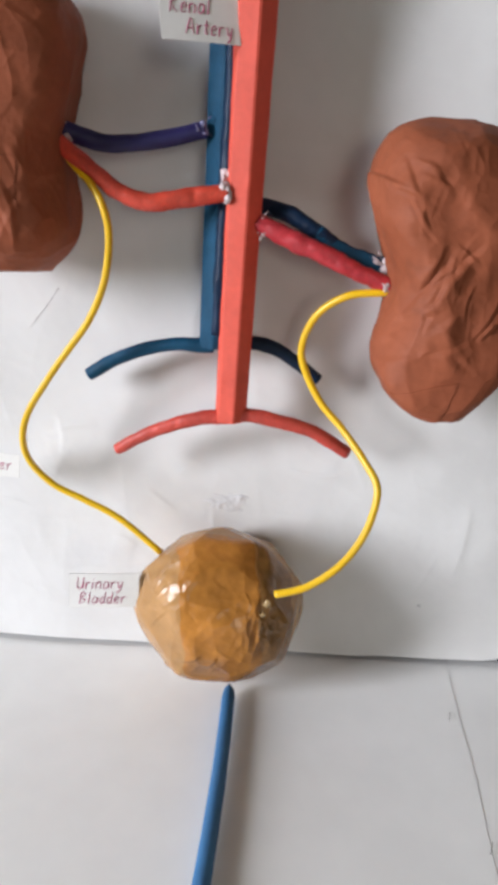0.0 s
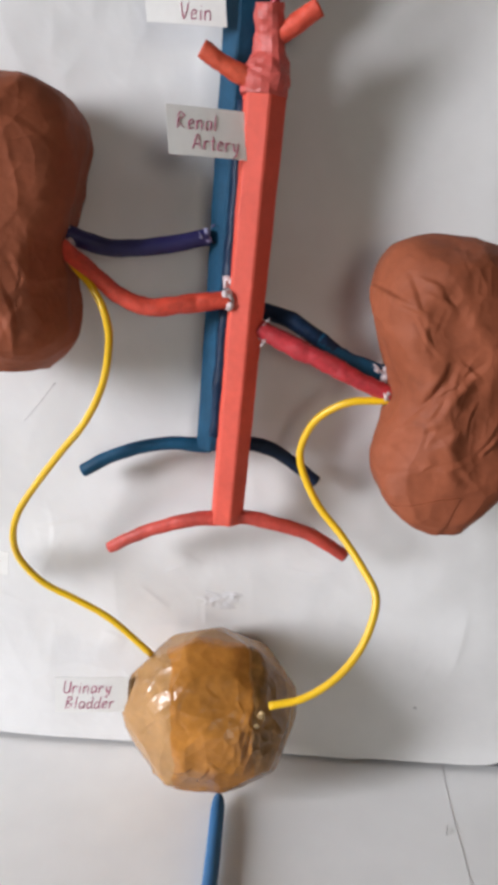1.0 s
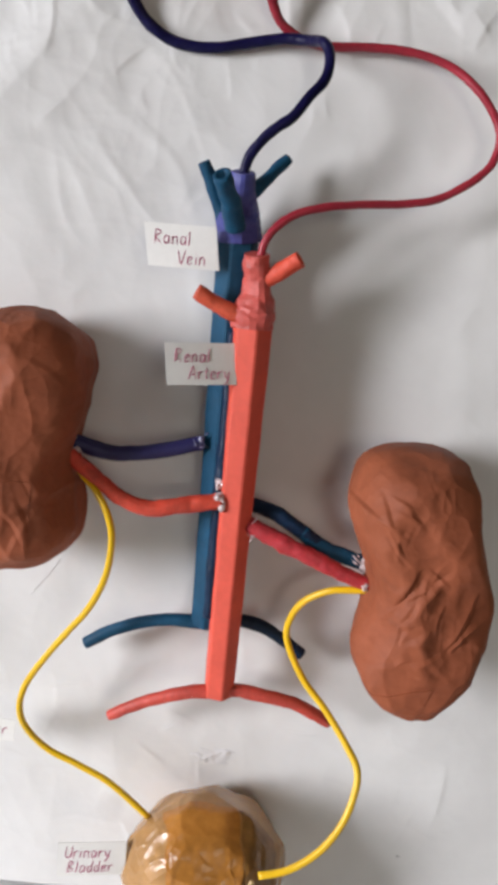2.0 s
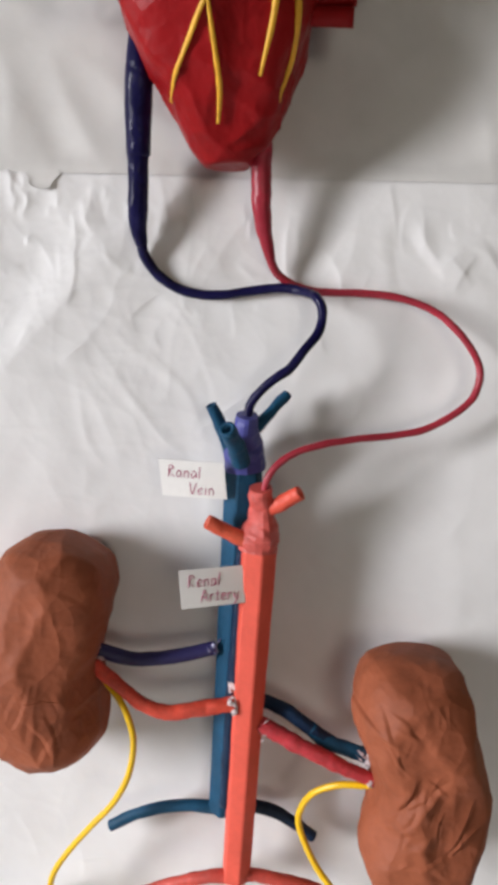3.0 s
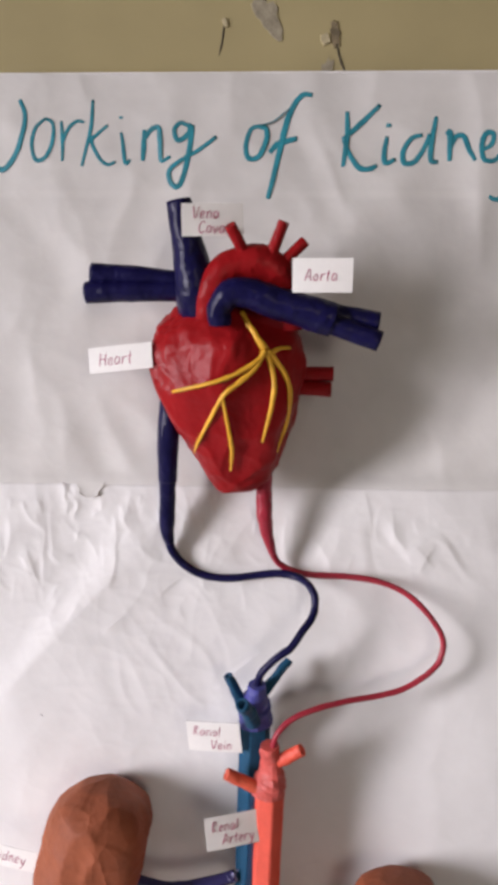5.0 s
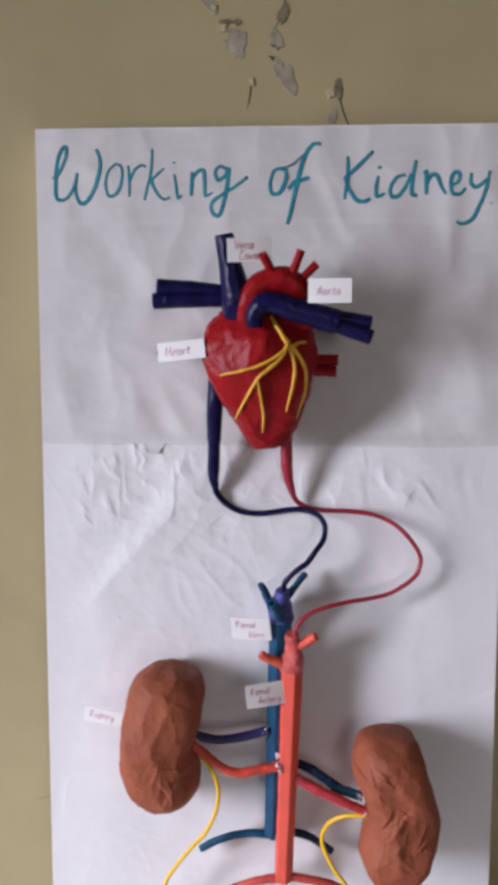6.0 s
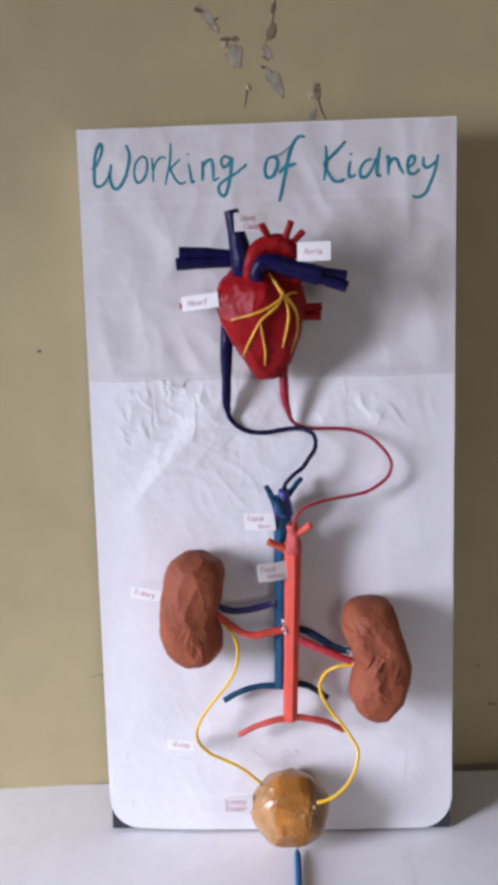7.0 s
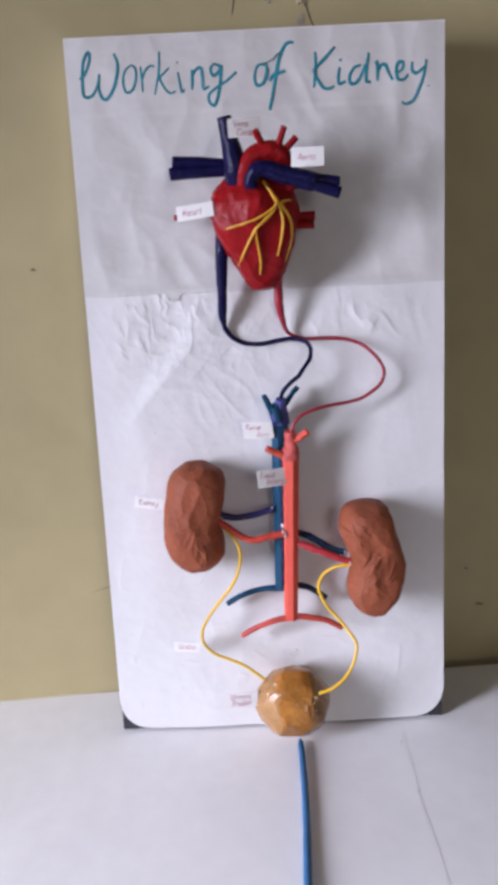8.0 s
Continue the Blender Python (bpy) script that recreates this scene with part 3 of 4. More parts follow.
part("under_sheet", flat_sheet(0.05, TABLE_RIGHT, TABLE_FRONT, TABLE_BACK, 60, 60, -0.0015), TABLE_PAPER, cover)
part("over_sheet", flat_sheet(TABLE_LEFT, 0.2, TABLE_FRONT, TABLE_BACK, 90, 60, -0.0012,
                              lambda y: 0.1805 + 0.0025 * math.sin(y * 14 + 1.2) + 0.0008 * math.sin(y * 45)), TABLE_PAPER, cover)

for sx, sy, turn in ((0.1735, -0.060, 75), (0.1775, -0.158, 70)):      # short pencil ticks beside the sheet's edge
    a = Vector((sx, sy, 0.0003))
    d = Vector((math.cos(radians(turn)), math.sin(radians(turn)), 0)) * 0.004
    part("pencil_tick", tube(bmesh.new(), smooth_path([a - d, a + Vector((0.0004, 0, 0.0002)), a + d], 4), 0.00035, 6, 0, 0.5), GRIME, cover, "faint dark pencil tick")


# ---- organs: bodies of wrapped, painted paper ----
def organ(seed, profile, depth, planes, soft, boxy=2.2, level=6, spread=0.045):
    """A faceted body from a profile of rows (z, x on one side, x on the other) and rows of depth (z, y, half depth)."""
    bm = faceted(seed, planes, spread, level, soft)
    def eased(rows):
        """The rows' columns, finely resampled and smoothed along z with their ends kept."""
        cols = [np.array(c) for c in zip(*sorted(rows))]
        z = np.linspace(cols[0][0], cols[0][-1], 161)
        out = [z]
        for c in cols[1:]:
            v = np.interp(z, cols[0], c)
            wide = np.concatenate([2 * v[0] - v[8:0:-1], v, 2 * v[-1] - v[-2:-10:-1]])
            k = np.hanning(19)[1:-1]
            out.append(np.convolve(wide, k / k.sum(), "valid"))
        return out
    pz, pa, pb = eased(profile)
    dz, dy, dh = eased(depth)
    z0, z1 = pz[0], pz[-1]
    for v in bm.verts:
        k = v.co.length
        d = v.co / k
        z = z0 + (z1 - z0) * (0.5 + 0.5 * math.sin(math.asin(max(-1, min(1, d.z))) * 1.0))
        flat = math.hypot(d.x, d.y)
        u, w = (d.x / flat, d.y / flat) if flat > 1e-6 else (0.0, 0.0)
        grow = (abs(u) ** boxy + abs(w) ** boxy) ** (-1 / boxy) if flat > 1e-6 else 0
        a, b = float(np.interp(z, pz, pa)), float(np.interp(z, pz, pb))
        y, h = float(np.interp(z, dz, dy)), float(np.interp(z, dz, dh))
        edge = min(1.0, flat / 0.22)
        k2 = 1 + (k - 1.0) * 1.0
        v.co = Vector(((a + b) / 2 + (b - a) / 2 * u * grow * k2 * edge, y + h * w * grow * k2 * edge, (z0 + z1) / 2 + (z - (z0 + z1) / 2) * (0.55 + 0.45 * k)))
    return bm


root = thing("kidney_model", (-0.1165, 0, 0.346), "terracotta painted paper kidney glued to the board, smoothly wrapped", "kidney model", "pair of kidney models")
bm = organ(3, [(0.2709, -0.1268, -0.0970), (0.2768, -0.1387, -0.0851), (0.2876, -0.1496, -0.0752), (0.3014, -0.1566, -0.0723), (0.3230, -0.1601, -0.0748), (0.3477, -0.1611, -0.0768),
               (0.3745, -0.1577, -0.0694), (0.4022, -0.1518, -0.0640), (0.4201, -0.1449, -0.0695), (0.4320, -0.1341, -0.0835), (0.4400, -0.1212, -0.0974)],
           [(0.2710, -0.0425, 0.0240), (0.2887, -0.0433, 0.0379), (0.3479, -0.0440, 0.0436), (0.4122, -0.0438, 0.0394), (0.4300, -0.0432, 0.0320), (0.4370, -0.0415, 0.0220), (0.4399, -0.0400, 0.0110)], 58, 75, 2.8, level=7)
bmesh.ops.scale(bm, vec=(0.985, 1, 0.968), verts=bm.verts, space=Matrix.Translation((0.1165, 0, -0.3555)))
crease(bm, 0.0022, 30, 3, None, None, 0.05, 0.3)
folds(bm, 91, 8, (-0.102, 0.330), (0.017, 0.014), 95, 40, (0.020, 0.042), (0.0006, 0.0014), (0.0012, 0.0022), None, 0.3)
folds(bm, 72, 7, (-0.118, 0.385), (0.025, 0.028), 70, 80, (0.016, 0.040), (0.0004, 0.0009), (0.0014, 0.0024), None, 0.3)
crease(bm, 0.0005, 95, 6)
for n1, p1, n2, p2, n3, p3 in (((1, 0, 0.4), (-0.112, 0, 0.33), (-1, 0, 0.1), (-0.095, 0, 0.33), (0, 0, -1), (0, 0, 0.338)),):
    skin_patch(bm, root, "paper_flap", KIDNEY, [(n1, p1, 0), (n2, p2, 0), (n3, p3, 0), ((0, 0, 1), (0, 0, 0.290), 0)], 0.0005, True)
part("body", bm, KIDNEY, root)

root = thing("kidney_model", (0.138, 0, 0.275), "terracotta painted paper kidney glued to the board, deeply creased", "kidney model", "pair of kidney models")
bm = organ(11, [(0.2000, 0.1280, 0.1499), (0.2045, 0.1160, 0.1599), (0.2125, 0.1050, 0.1699), (0.2275, 0.0965, 0.1799), (0.2419, 0.0975, 0.1844), (0.2639, 0.1035, 0.1844), (0.2849, 0.1049, 0.1823),
                (0.3071, 0.0964, 0.1788), (0.3342, 0.0879, 0.1708), (0.3543, 0.0918, 0.1635), (0.3663, 0.0990, 0.1570), (0.3710, 0.1075, 0.1490), (0.3728, 0.1200, 0.1370)],
           [(0.2000, -0.0572, 0.0281), (0.2119, -0.0515, 0.0414), (0.2421, -0.0477, 0.0465), (0.2852, -0.0458, 0.0426), (0.3322, -0.0477, 0.0456), (0.3560, -0.0465, 0.0405), (0.3670, -0.0440, 0.0290), (0.3728, -0.0420, 0.0120)], 52, 70, 3.0, level=7)
bmesh.ops.scale(bm, vec=(0.985, 1, 0.936), verts=bm.verts, space=Matrix.Translation((-0.138, 0, -0.300)))
crease(bm, 0.0022, 30, 11, None, None, 0.05, 0.3)
folds(bm, 73, 8, (0.127, 0.280), (0.017, 0.010), 62, 35, (0.018, 0.044), (0.0012, 0.0026), (0.0012, 0.0020), None, 0.4)
folds(bm, 76, 9, (0.116, 0.328), (0.017, 0.015), 115, 60, (0.012, 0.034), (0.0008, 0.0020), (0.0012, 0.0020), None, 0.4)
folds(bm, 75, 6, (0.140, 0.236), (0.026, 0.020), 80, 70, (0.014, 0.040), (0.0005, 0.0013), (0.0014, 0.0024), None, 0.3)
crease(bm, 0.0006, 95, 4)
folds(bm, 77, 9, (0.116, 0.335), (0.016, 0.015), 110, 70, (0.008, 0.022), (0.0004, 0.0009), (0.0007, 0.0012), None, 0.4)
folds(bm, 78, 12, (0.128, 0.283), (0.018, 0.012), 65, 40, (0.010, 0.026), (0.0005, 0.0013), (0.0007, 0.0012), None, 0.4)
skin_patch(bm, root, "paper_flap", KIDNEY, [((0.25, 0, -1), (0.112, -0.06, 0.2250), 0.4), ((1, 0, 0.15), (0.104, -0.06, 0.22), 0.4), ((-1, 0, 0.3), (0.136, -0.06, 0.21), 0.4)], 0.0005, True)
part("body", bm, KIDNEY, root)

bladder = thing("bladder_model", (0.0165, -0.05, 0.0), "faceted ball wrapped in glossy brown packing tape", "bladder model")
bm = faceted(27, 46, 0.045, 7, 80)
bmesh.ops.transform(bm, matrix=Matrix.LocRotScale((0.0158, -0.0465, 0.0615), None, (0.0585, 0.0470, 0.0555)), verts=bm.verts)
crease(bm, 0.0007, 40, 5)
crease(bm, 0.0004, 90, 8)
crease(bm, 0.0024, 150, 18, (0.2, 0, 1), (0.044, -0.083, 0.066), 0.014, 0.8)
crease(bm, 0.0014, 90, 23, (0.6, 0, 1), (-0.012, -0.080, 0.098), 0.018, 0.8)
folds(bm, 61, 9, (-0.004, 0.088), (0.020, 0.016), 70, 80, (0.008, 0.026), (0.0004, 0.0011), (0.0006, 0.0012), None, 0.4)
folds(bm, 62, 10, (0.040, 0.076), (0.008, 0.014), 95, 60, (0.006, 0.018), (0.0004, 0.0010), (0.0005, 0.0010), None, 0.4)
folds(bm, 63, 7, (0.010, 0.040), (0.024, 0.010), 20, 50, (0.008, 0.024), (0.0004, 0.0009), (0.0006, 0.0012), None, 0.4)
for lean, off, half, mat in ((4, -0.0025, 0.0235, TAPE_LAYERED), (2, 0.0330, 0.0120, TAPE_DARK)):
    way = Vector((math.cos(radians(lean)), 0.15, math.sin(radians(lean))))
    mid = Vector((0.0158, -0.0465, 0.0615))
    skin_patch(bm, bladder, "tape_strip", mat, [(way, mid + way * (off - half), 9), (-way, mid + way * (off + half), 9), ((0, -1, 0), (0, -0.050, 0), 9)], 0.0003, True)
part("body", bm, TAPE, bladder)

heart = thing("heart_model", (-0.012, 0, 0.745), "glossy crimson painted papier-mache heart on the board", "heart model")
bm = organ(5, [(0.664, -0.014, 0.008), (0.668, -0.020, 0.015), (0.680, -0.029, 0.0245), (0.700, -0.042, 0.0335), (0.718, -0.0545, 0.0400), (0.738, -0.0650, 0.0450), (0.767, -0.0715, 0.0480), (0.790, -0.067, 0.0465),
               (0.803, -0.057, 0.040), (0.811, -0.045, 0.032), (0.816, -0.034, 0.022)],
           [(0.664, -0.037, 0.010), (0.69, -0.041, 0.024), (0.715, -0.046, 0.034), (0.74, -0.049, 0.043), (0.775, -0.050, 0.043), (0.80, -0.052, 0.030), (0.816, -0.055, 0.016)], 58, 85, 2.9, spread=0.03)
for v in bm.verts:                                   # a blunt keel down the front
    front = max(0.0, -(v.co.y + 0.045)) / 0.045
    v.co.y -= 0.0065 * front * (1 - min(1.0, abs(v.co.x + 0.018) / 0.045))
crease(bm, 0.0020, 40, 9)
crease(bm, 0.0034, 95, 5, None, (-0.055, -0.07, 0.778), 0.030, 0.7)
crease(bm, 0.0004, 90, 2)
heart_body = part("body", bm, HEART, heart)


def tube_part(parent, name, pts, radius, mat, sides=14, label="", rough=0.06, phase=0.0, smooth=True, steps=8, hollow=0.0, squash=1.0, wrap=0.0):
    """A painted tube; wrap: how deep the creases of its paper wrapping are."""
    bm = tube(bmesh.new(), smooth_path(pts, steps * 2 if wrap else steps), radius, sides * 2 if wrap else sides, phase, squash, rough, 70 if rough < 0.1 else 115, hollow)
    if wrap:
        bmesh.ops.recalc_face_normals(bm, faces=bm.faces)
        crease(bm, wrap, 55, len(name) + pts[0][0] * 90)
        crease(bm, wrap * 0.35, 130, len(name))
    return part(name, bm, mat, parent, label, smooth)


def glue(parent, at, size, seed=1, mat=GLUE):
    """A lumpy bead of clear glue with a few pulled threads."""
    size *= 1.35
    bm = bmesh.new()
    rng = random.Random(seed)
    for i in range(7):
        c = Vector(at) + Vector([rng.uniform(-0.75, 0.75) * size for _ in range(3)])
        bmesh.ops.create_icosphere(bm, subdivisions=2, radius=size * rng.uniform(0.14, 0.42), matrix=Matrix.Translation(c) @ Matrix.Diagonal((1, 0.7, 1.4, 1)))
    for i in range(3):
        a = Vector(at) + Vector([rng.uniform(-0.8, 0.8) * size for _ in range(3)])
        b = a + Vector([rng.uniform(-1.5, 1.5) * size for _ in range(3)])
        tube(bm, smooth_path([a, (a + b) / 2 + Vector((0, -size * 0.4, 0)), b], 3), 0.00016, 4)
    bmesh.ops.create_icosphere(bm, subdivisions=3, radius=size * 0.85, matrix=Matrix.Translation(at) @ Matrix.Diagonal((0.9, 0.6, 1.4, 1)))
    crumple(bm, size * 0.28, 300, seed, False)
    return part("glue_bead", bm, mat, parent, "clear hardened glue")


# great vessels of the heart
tube_part(heart, "aortic_arch", [(-0.0215, -0.0790, 0.7940), (-0.0205, -0.0860, 0.8090), (-0.0130, -0.0875, 0.8240), (-0.0005, -0.0868, 0.8317), (0.0155, -0.0860, 0.8326), (0.0284, -0.0823, 0.8246), (0.0344, -0.0759, 0.8086), (0.0364, -0.0675, 0.7908)],
          [0.010, 0.0105, 0.0115, 0.0125, 0.0125, 0.012, 0.0115, 0.011], HEART, 20, wrap=0.0007)
bm = faceted(8, 40, 0.05, 5, 60)
bmesh.ops.transform(bm, matrix=Matrix.LocRotScale((0.0150, -0.0700, 0.8080), None, (0.0270, 0.0170, 0.0260)), verts=bm.verts)
crease(bm, 0.0016, 70, 3)
part("aortic_root", bm, HEART, heart)
for a, b in (((0.0035, -0.0920, 0.8375), (-0.0062, -0.1045, 0.8545)), ((0.0220, -0.0908, 0.8385), (0.0301, -0.0947, 0.8593)), ((0.0305, -0.0870, 0.8335), (0.0450, -0.0881, 0.8478))):
    tube_part(heart, "arch_branch", [a, b], [0.0042, 0.0038], HEART, hollow=0.004, wrap=0.0005)
tube_part(heart, "superior_vena_cava", [(-0.0265, -0.0420, 0.7720), (-0.0280, -0.0620, 0.7968), (-0.0310, -0.0787, 0.8158), (-0.0365, -0.0841, 0.8427), (-0.0432, -0.0892, 0.8751)], [0.0190, 0.0180, 0.0155, 0.0115, 0.0088], NAVY, 8, rough=0.05, hollow=0.02, wrap=0.0007)
# this glue bead also stands in for the pale sheen at the tube's foot
glue(heart, (-0.0300, -0.0790, 0.8010), 0.0030, 14)
tube_part(heart, "pulmonary_vein", [(-0.0363, -0.0590, 0.8227), (-0.0791, -0.0579, 0.8276), (-0.1124, -0.0569, 0.8299)], 0.0082, NAVY, 10, hollow=0.014, wrap=0.0005)
tube_part(heart, "pulmonary_vein", [(-0.0363, -0.0610, 0.8177), (-0.0831, -0.0599, 0.8171), (-0.1164, -0.0580, 0.8159)], 0.0080, NAVY, 10, hollow=0.014, wrap=0.0005)
tube_part(heart, "pulmonary_trunk", [(-0.0132, -0.0943, 0.7889), (-0.0132, -0.0980, 0.7998), (-0.0047, -0.1009, 0.8093), (0.0093, -0.1000, 0.8088), (0.0293, -0.0979, 0.8022), (0.0512, -0.0966, 0.7966), (0.0652, -0.0958, 0.7920)],
          [0.0076, 0.0082, 0.0095, 0.0102, 0.0108, 0.0115, 0.0118], NAVY, 16, wrap=0.0007)
tube_part(heart, "pulmonary_branch", [(0.0512, -0.0942, 0.7971), (0.0692, -0.0933, 0.7960), (0.0962, -0.0924, 0.7908)], 0.0072, NAVY, 10, hollow=0.012, wrap=0.0005)
tube_part(heart, "pulmonary_branch", [(0.0512, -0.0972, 0.7931), (0.0692, -0.0983, 0.7875), (0.0966, -0.0984, 0.7774)], 0.0072, NAVY, 10, hollow=0.012, wrap=0.0005)
for a, b in ((0.7575, 0.7575), (0.7475, 0.7460)):
    tube_part(heart, "pulmonary_vein", [(0.030, -0.048, a), (0.069 if a > 0.75 else 0.0675, -0.052, b)], 0.0055, HEART, 12, hollow=0.008, wrap=0.0005)
tube_part(heart, "pulmonary_vein", [(-0.0602, -0.0466, 0.7664), (-0.1167, -0.0320, 0.7649)], [0.004, 0.0032], HEART, 12, hollow=0.005, wrap=0.0005)

# yellow strings over the heart, laid on its skin
SKIN = [v.co + Vector((-0.012, 0, 0.745)) for v in heart_body.data.vertices if v.co.y < -0.030]
SKIN_XZ = np.array([(c.x, c.z) for c in SKIN])
SKIN_Y = np.array([c.y for c in SKIN])


def on_skin(x, z):
    near = np.argsort(((SKIN_XZ - (x, z)) ** 2).sum(1))[:5]
    return Vector((x, float(SKIN_Y[near].mean()) - 0.0020, z))


def string(pts, radius):
    path = [on_skin(p.x, p.y) for p in smooth_path([(x, z, 0) for x, z in pts], 7)]
    for _ in range(2):
        path = [path[0]] + [(a + b * 2 + c) / 4 for a, b, c in zip(path, path[1:], path[2:])] + [path[-1]]
    part("yellow_string", tube(bmesh.new(), path, [0.88 * r for r in radius], 8, 0, 0.6, 0.25, 170), YELLOW_PAINT, heart, "yellow painted string branch")


string([(0.0015, 0.799), (0.009, 0.786), (0.0185, 0.772)], [0.0018, 0.0024, 0.0032])
string([(0.0185, 0.772), (0.012, 0.763), (-0.012, 0.750), (-0.0470, 0.742)], [0.0026, 0.0022, 0.0018, 0.0013])
string([(0.0185, 0.772), (0.012, 0.760), (0.000, 0.748), (-0.0105, 0.739), (-0.023, 0.718), (-0.0345, 0.6975)], [0.0028, 0.0024, 0.0020, 0.0018, 0.0014])
string([(-0.0105, 0.738), (-0.007, 0.715), (-0.005, 0.700), (-0.0065, 0.6845)], [0.0011, 0.0017, 0.0019, 0.0010])
string([(0.0195, 0.771), (0.0250, 0.751), (0.0235, 0.733), (0.0170, 0.7065)], [0.0024, 0.0022, 0.0020, 0.0010])
string([(0.0200, 0.771), (0.0295, 0.760), (0.0362, 0.745), (0.0348, 0.722), (0.0280, 0.702), (0.0236, 0.684)], [0.0026, 0.0022, 0.0018, 0.0012])
string([(0.0215, 0.769), (0.0285, 0.7735), (0.0380, 0.7745)], [0.0020, 0.0016, 0.0013])

# ---- vessels between the organs ----
r = thing("vena_cava_tube", (-0.06, 0, 0.66), "navy painted tube narrowing into a winding cord", "tube")
tube_part(r, "tube", [(-0.0525, -0.0360, 0.7560), (-0.0552, -0.0400, 0.7360), (-0.0561, -0.0415, 0.7141), (-0.0580, -0.0348, 0.6862), (-0.0588, -0.0281, 0.6604), (-0.0601, -0.0203, 0.6345), (-0.0590, -0.0155, 0.6216)],
          [0.0083, 0.0082, 0.0080, 0.0066, 0.0062, 0.0042], NAVY, 12, rough=0.10)
tube_part(r, "cord", [(-0.0595, -0.0150, 0.6250), (-0.0569, -0.0122, 0.6145), (-0.0484, -0.0088, 0.6030), (-0.0315, -0.0072, 0.5934), (-0.0096, -0.0074, 0.5913), (0.0142, -0.0090, 0.5950), (0.0331, -0.0120, 0.5972), (0.0475, -0.0185, 0.5948),
                      (0.0554, -0.0300, 0.5907), (0.0592, -0.0340, 0.5816), (0.0568, -0.0380, 0.5691), (0.0489, -0.0430, 0.5588), (0.0407, -0.0460, 0.5475), (0.0324, -0.0470, 0.5412), (0.0240, -0.0460, 0.5338), (0.0169, -0.0440, 0.5238), (0.0135, -0.0430, 0.5090)], [0.0036, 0.0031, 0.0030, 0.0030], NAVY, 12, rough=0.10)
tube_part(r, "sleeve", [(-0.0552, -0.0400, 0.7360), (-0.0561, -0.0415, 0.7141), (-0.0575, -0.0360, 0.6920), (-0.0583, -0.0315, 0.6730)], [0.0086, 0.0087, 0.0082, 0.0075], NAVY, 9, "loose outer paper sleeve", rough=0.06)
r = thing("aorta_tube", (0.02, 0, 0.62), "crimson painted tube narrowing into a looping cord", "tube")
tube_part(r, "tube", [(0.0176, -0.0384, 0.6915), (0.0178, -0.0309, 0.6667), (0.0184, -0.0281, 0.6468), (0.0205, -0.0234, 0.6319), (0.0251, -0.0168, 0.6151)], [0.0064, 0.0062, 0.0060, 0.0050, 0.0030], ARTERY_DARK, 12, rough=0.10, wrap=0.0005)
tube_part(r, "cord", [(0.0236, -0.0165, 0.6175), (0.0302, -0.0120, 0.6058), (0.0442, -0.0080, 0.5982), (0.0611, -0.0080, 0.5956), (0.0870, -0.0110, 0.5955), (0.1119, -0.0140, 0.5925), (0.1328, -0.0180, 0.5843), (0.1498, -0.0233, 0.5689), (0.1609, -0.0243, 0.5509),
                      (0.1595, -0.0255, 0.5350), (0.1521, -0.0270, 0.5252), (0.1407, -0.0285, 0.5171), (0.1273, -0.0300, 0.5102), (0.1093, -0.0330, 0.5064), (0.0873, -0.0385, 0.5042), (0.0693, -0.0440, 0.5018), (0.0552, -0.0480, 0.4986), (0.0448, -0.0500, 0.4945), (0.0363, -0.0515, 0.4885), (0.0297, -0.0520, 0.4795), (0.0262, -0.0500, 0.4640)],
          [0.0028, 0.0024, 0.0024, 0.0024, 0.0024], ARTERY_DARK, 12, rough=0.10)


def column(parent, a, b, ra, rb, phase, mat, steps=30, seed=0.0):
    """A six-sided tube of folded paper with softly rounded folds."""
    bm = bmesh.new()
    rings = []
    for i in range(steps + 1):
        t = i / steps
        mid, r = Vector(a).lerp(Vector(b), t), ra + (rb - ra) * t
        ring = []
        for k in range(6):
            p = [Vector((math.cos(phase + j * math.pi / 3), -math.sin(phase + j * math.pi / 3), 0)) for j in (k, k + 1)]
            for f in (0.07, 0.36, 0.64, 0.93):
                d = p[0].lerp(p[1], f) * r
                q = (mid + d) * 45 + Vector((seed, 0, 0))
                ring.append(bm.verts.new(mid + d * (1 + 0.030 * noise.noise(q) + 0.015 * noise.noise(q * 3))))
        rings.append(ring)
    n = len(rings[0])
    for u, w in zip(rings, rings[1:]):
        for k in range(n):
            bm.faces.new((u[k], u[(k + 1) % n], w[(k + 1) % n], w[k]))
    bm.faces.new(rings[0])
    bm.faces.new(rings[-1])
    return part("column", bm, mat, parent, "", smooth=False)


vein = thing("vein_column", (0.01, 0, 0.36), "teal blue folded paper column with side branches", "tube")
column(vein, (0.0134, -0.0271, 0.4927), (0.0083, -0.0261, 0.2335), 0.0130, 0.0125, radians(45), VEIN, seed=2.0)
tube_part(vein, "sleeve", [(0.0134, -0.0276, 0.4808), (0.0128, -0.0314, 0.4966), (0.0140, -0.0392, 0.5045), (0.0147, -0.0440, 0.5169)], [0.0137, 0.0125, 0.0085, 0.0068], VIOLET, 9, rough=0.12, smooth=False, wrap=0.0007)
tube_part(vein, "twig", [(0.0043, -0.0322, 0.4926), (-0.0028, -0.0359, 0.5095), (-0.0084, -0.0397, 0.5218)], [0.0046, 0.0040, 0.0037], VEIN, 10, hollow=0.004, rough=0.10, wrap=0.0007)
tube_part(vein, "twig", [(0.0120, -0.0430, 0.4866), (0.0087, -0.0546, 0.4994), (0.0045, -0.0695, 0.5112)], [0.0060, 0.0055, 0.0046], VEIN, 10, hollow=0.004, rough=0.10, wrap=0.0007)
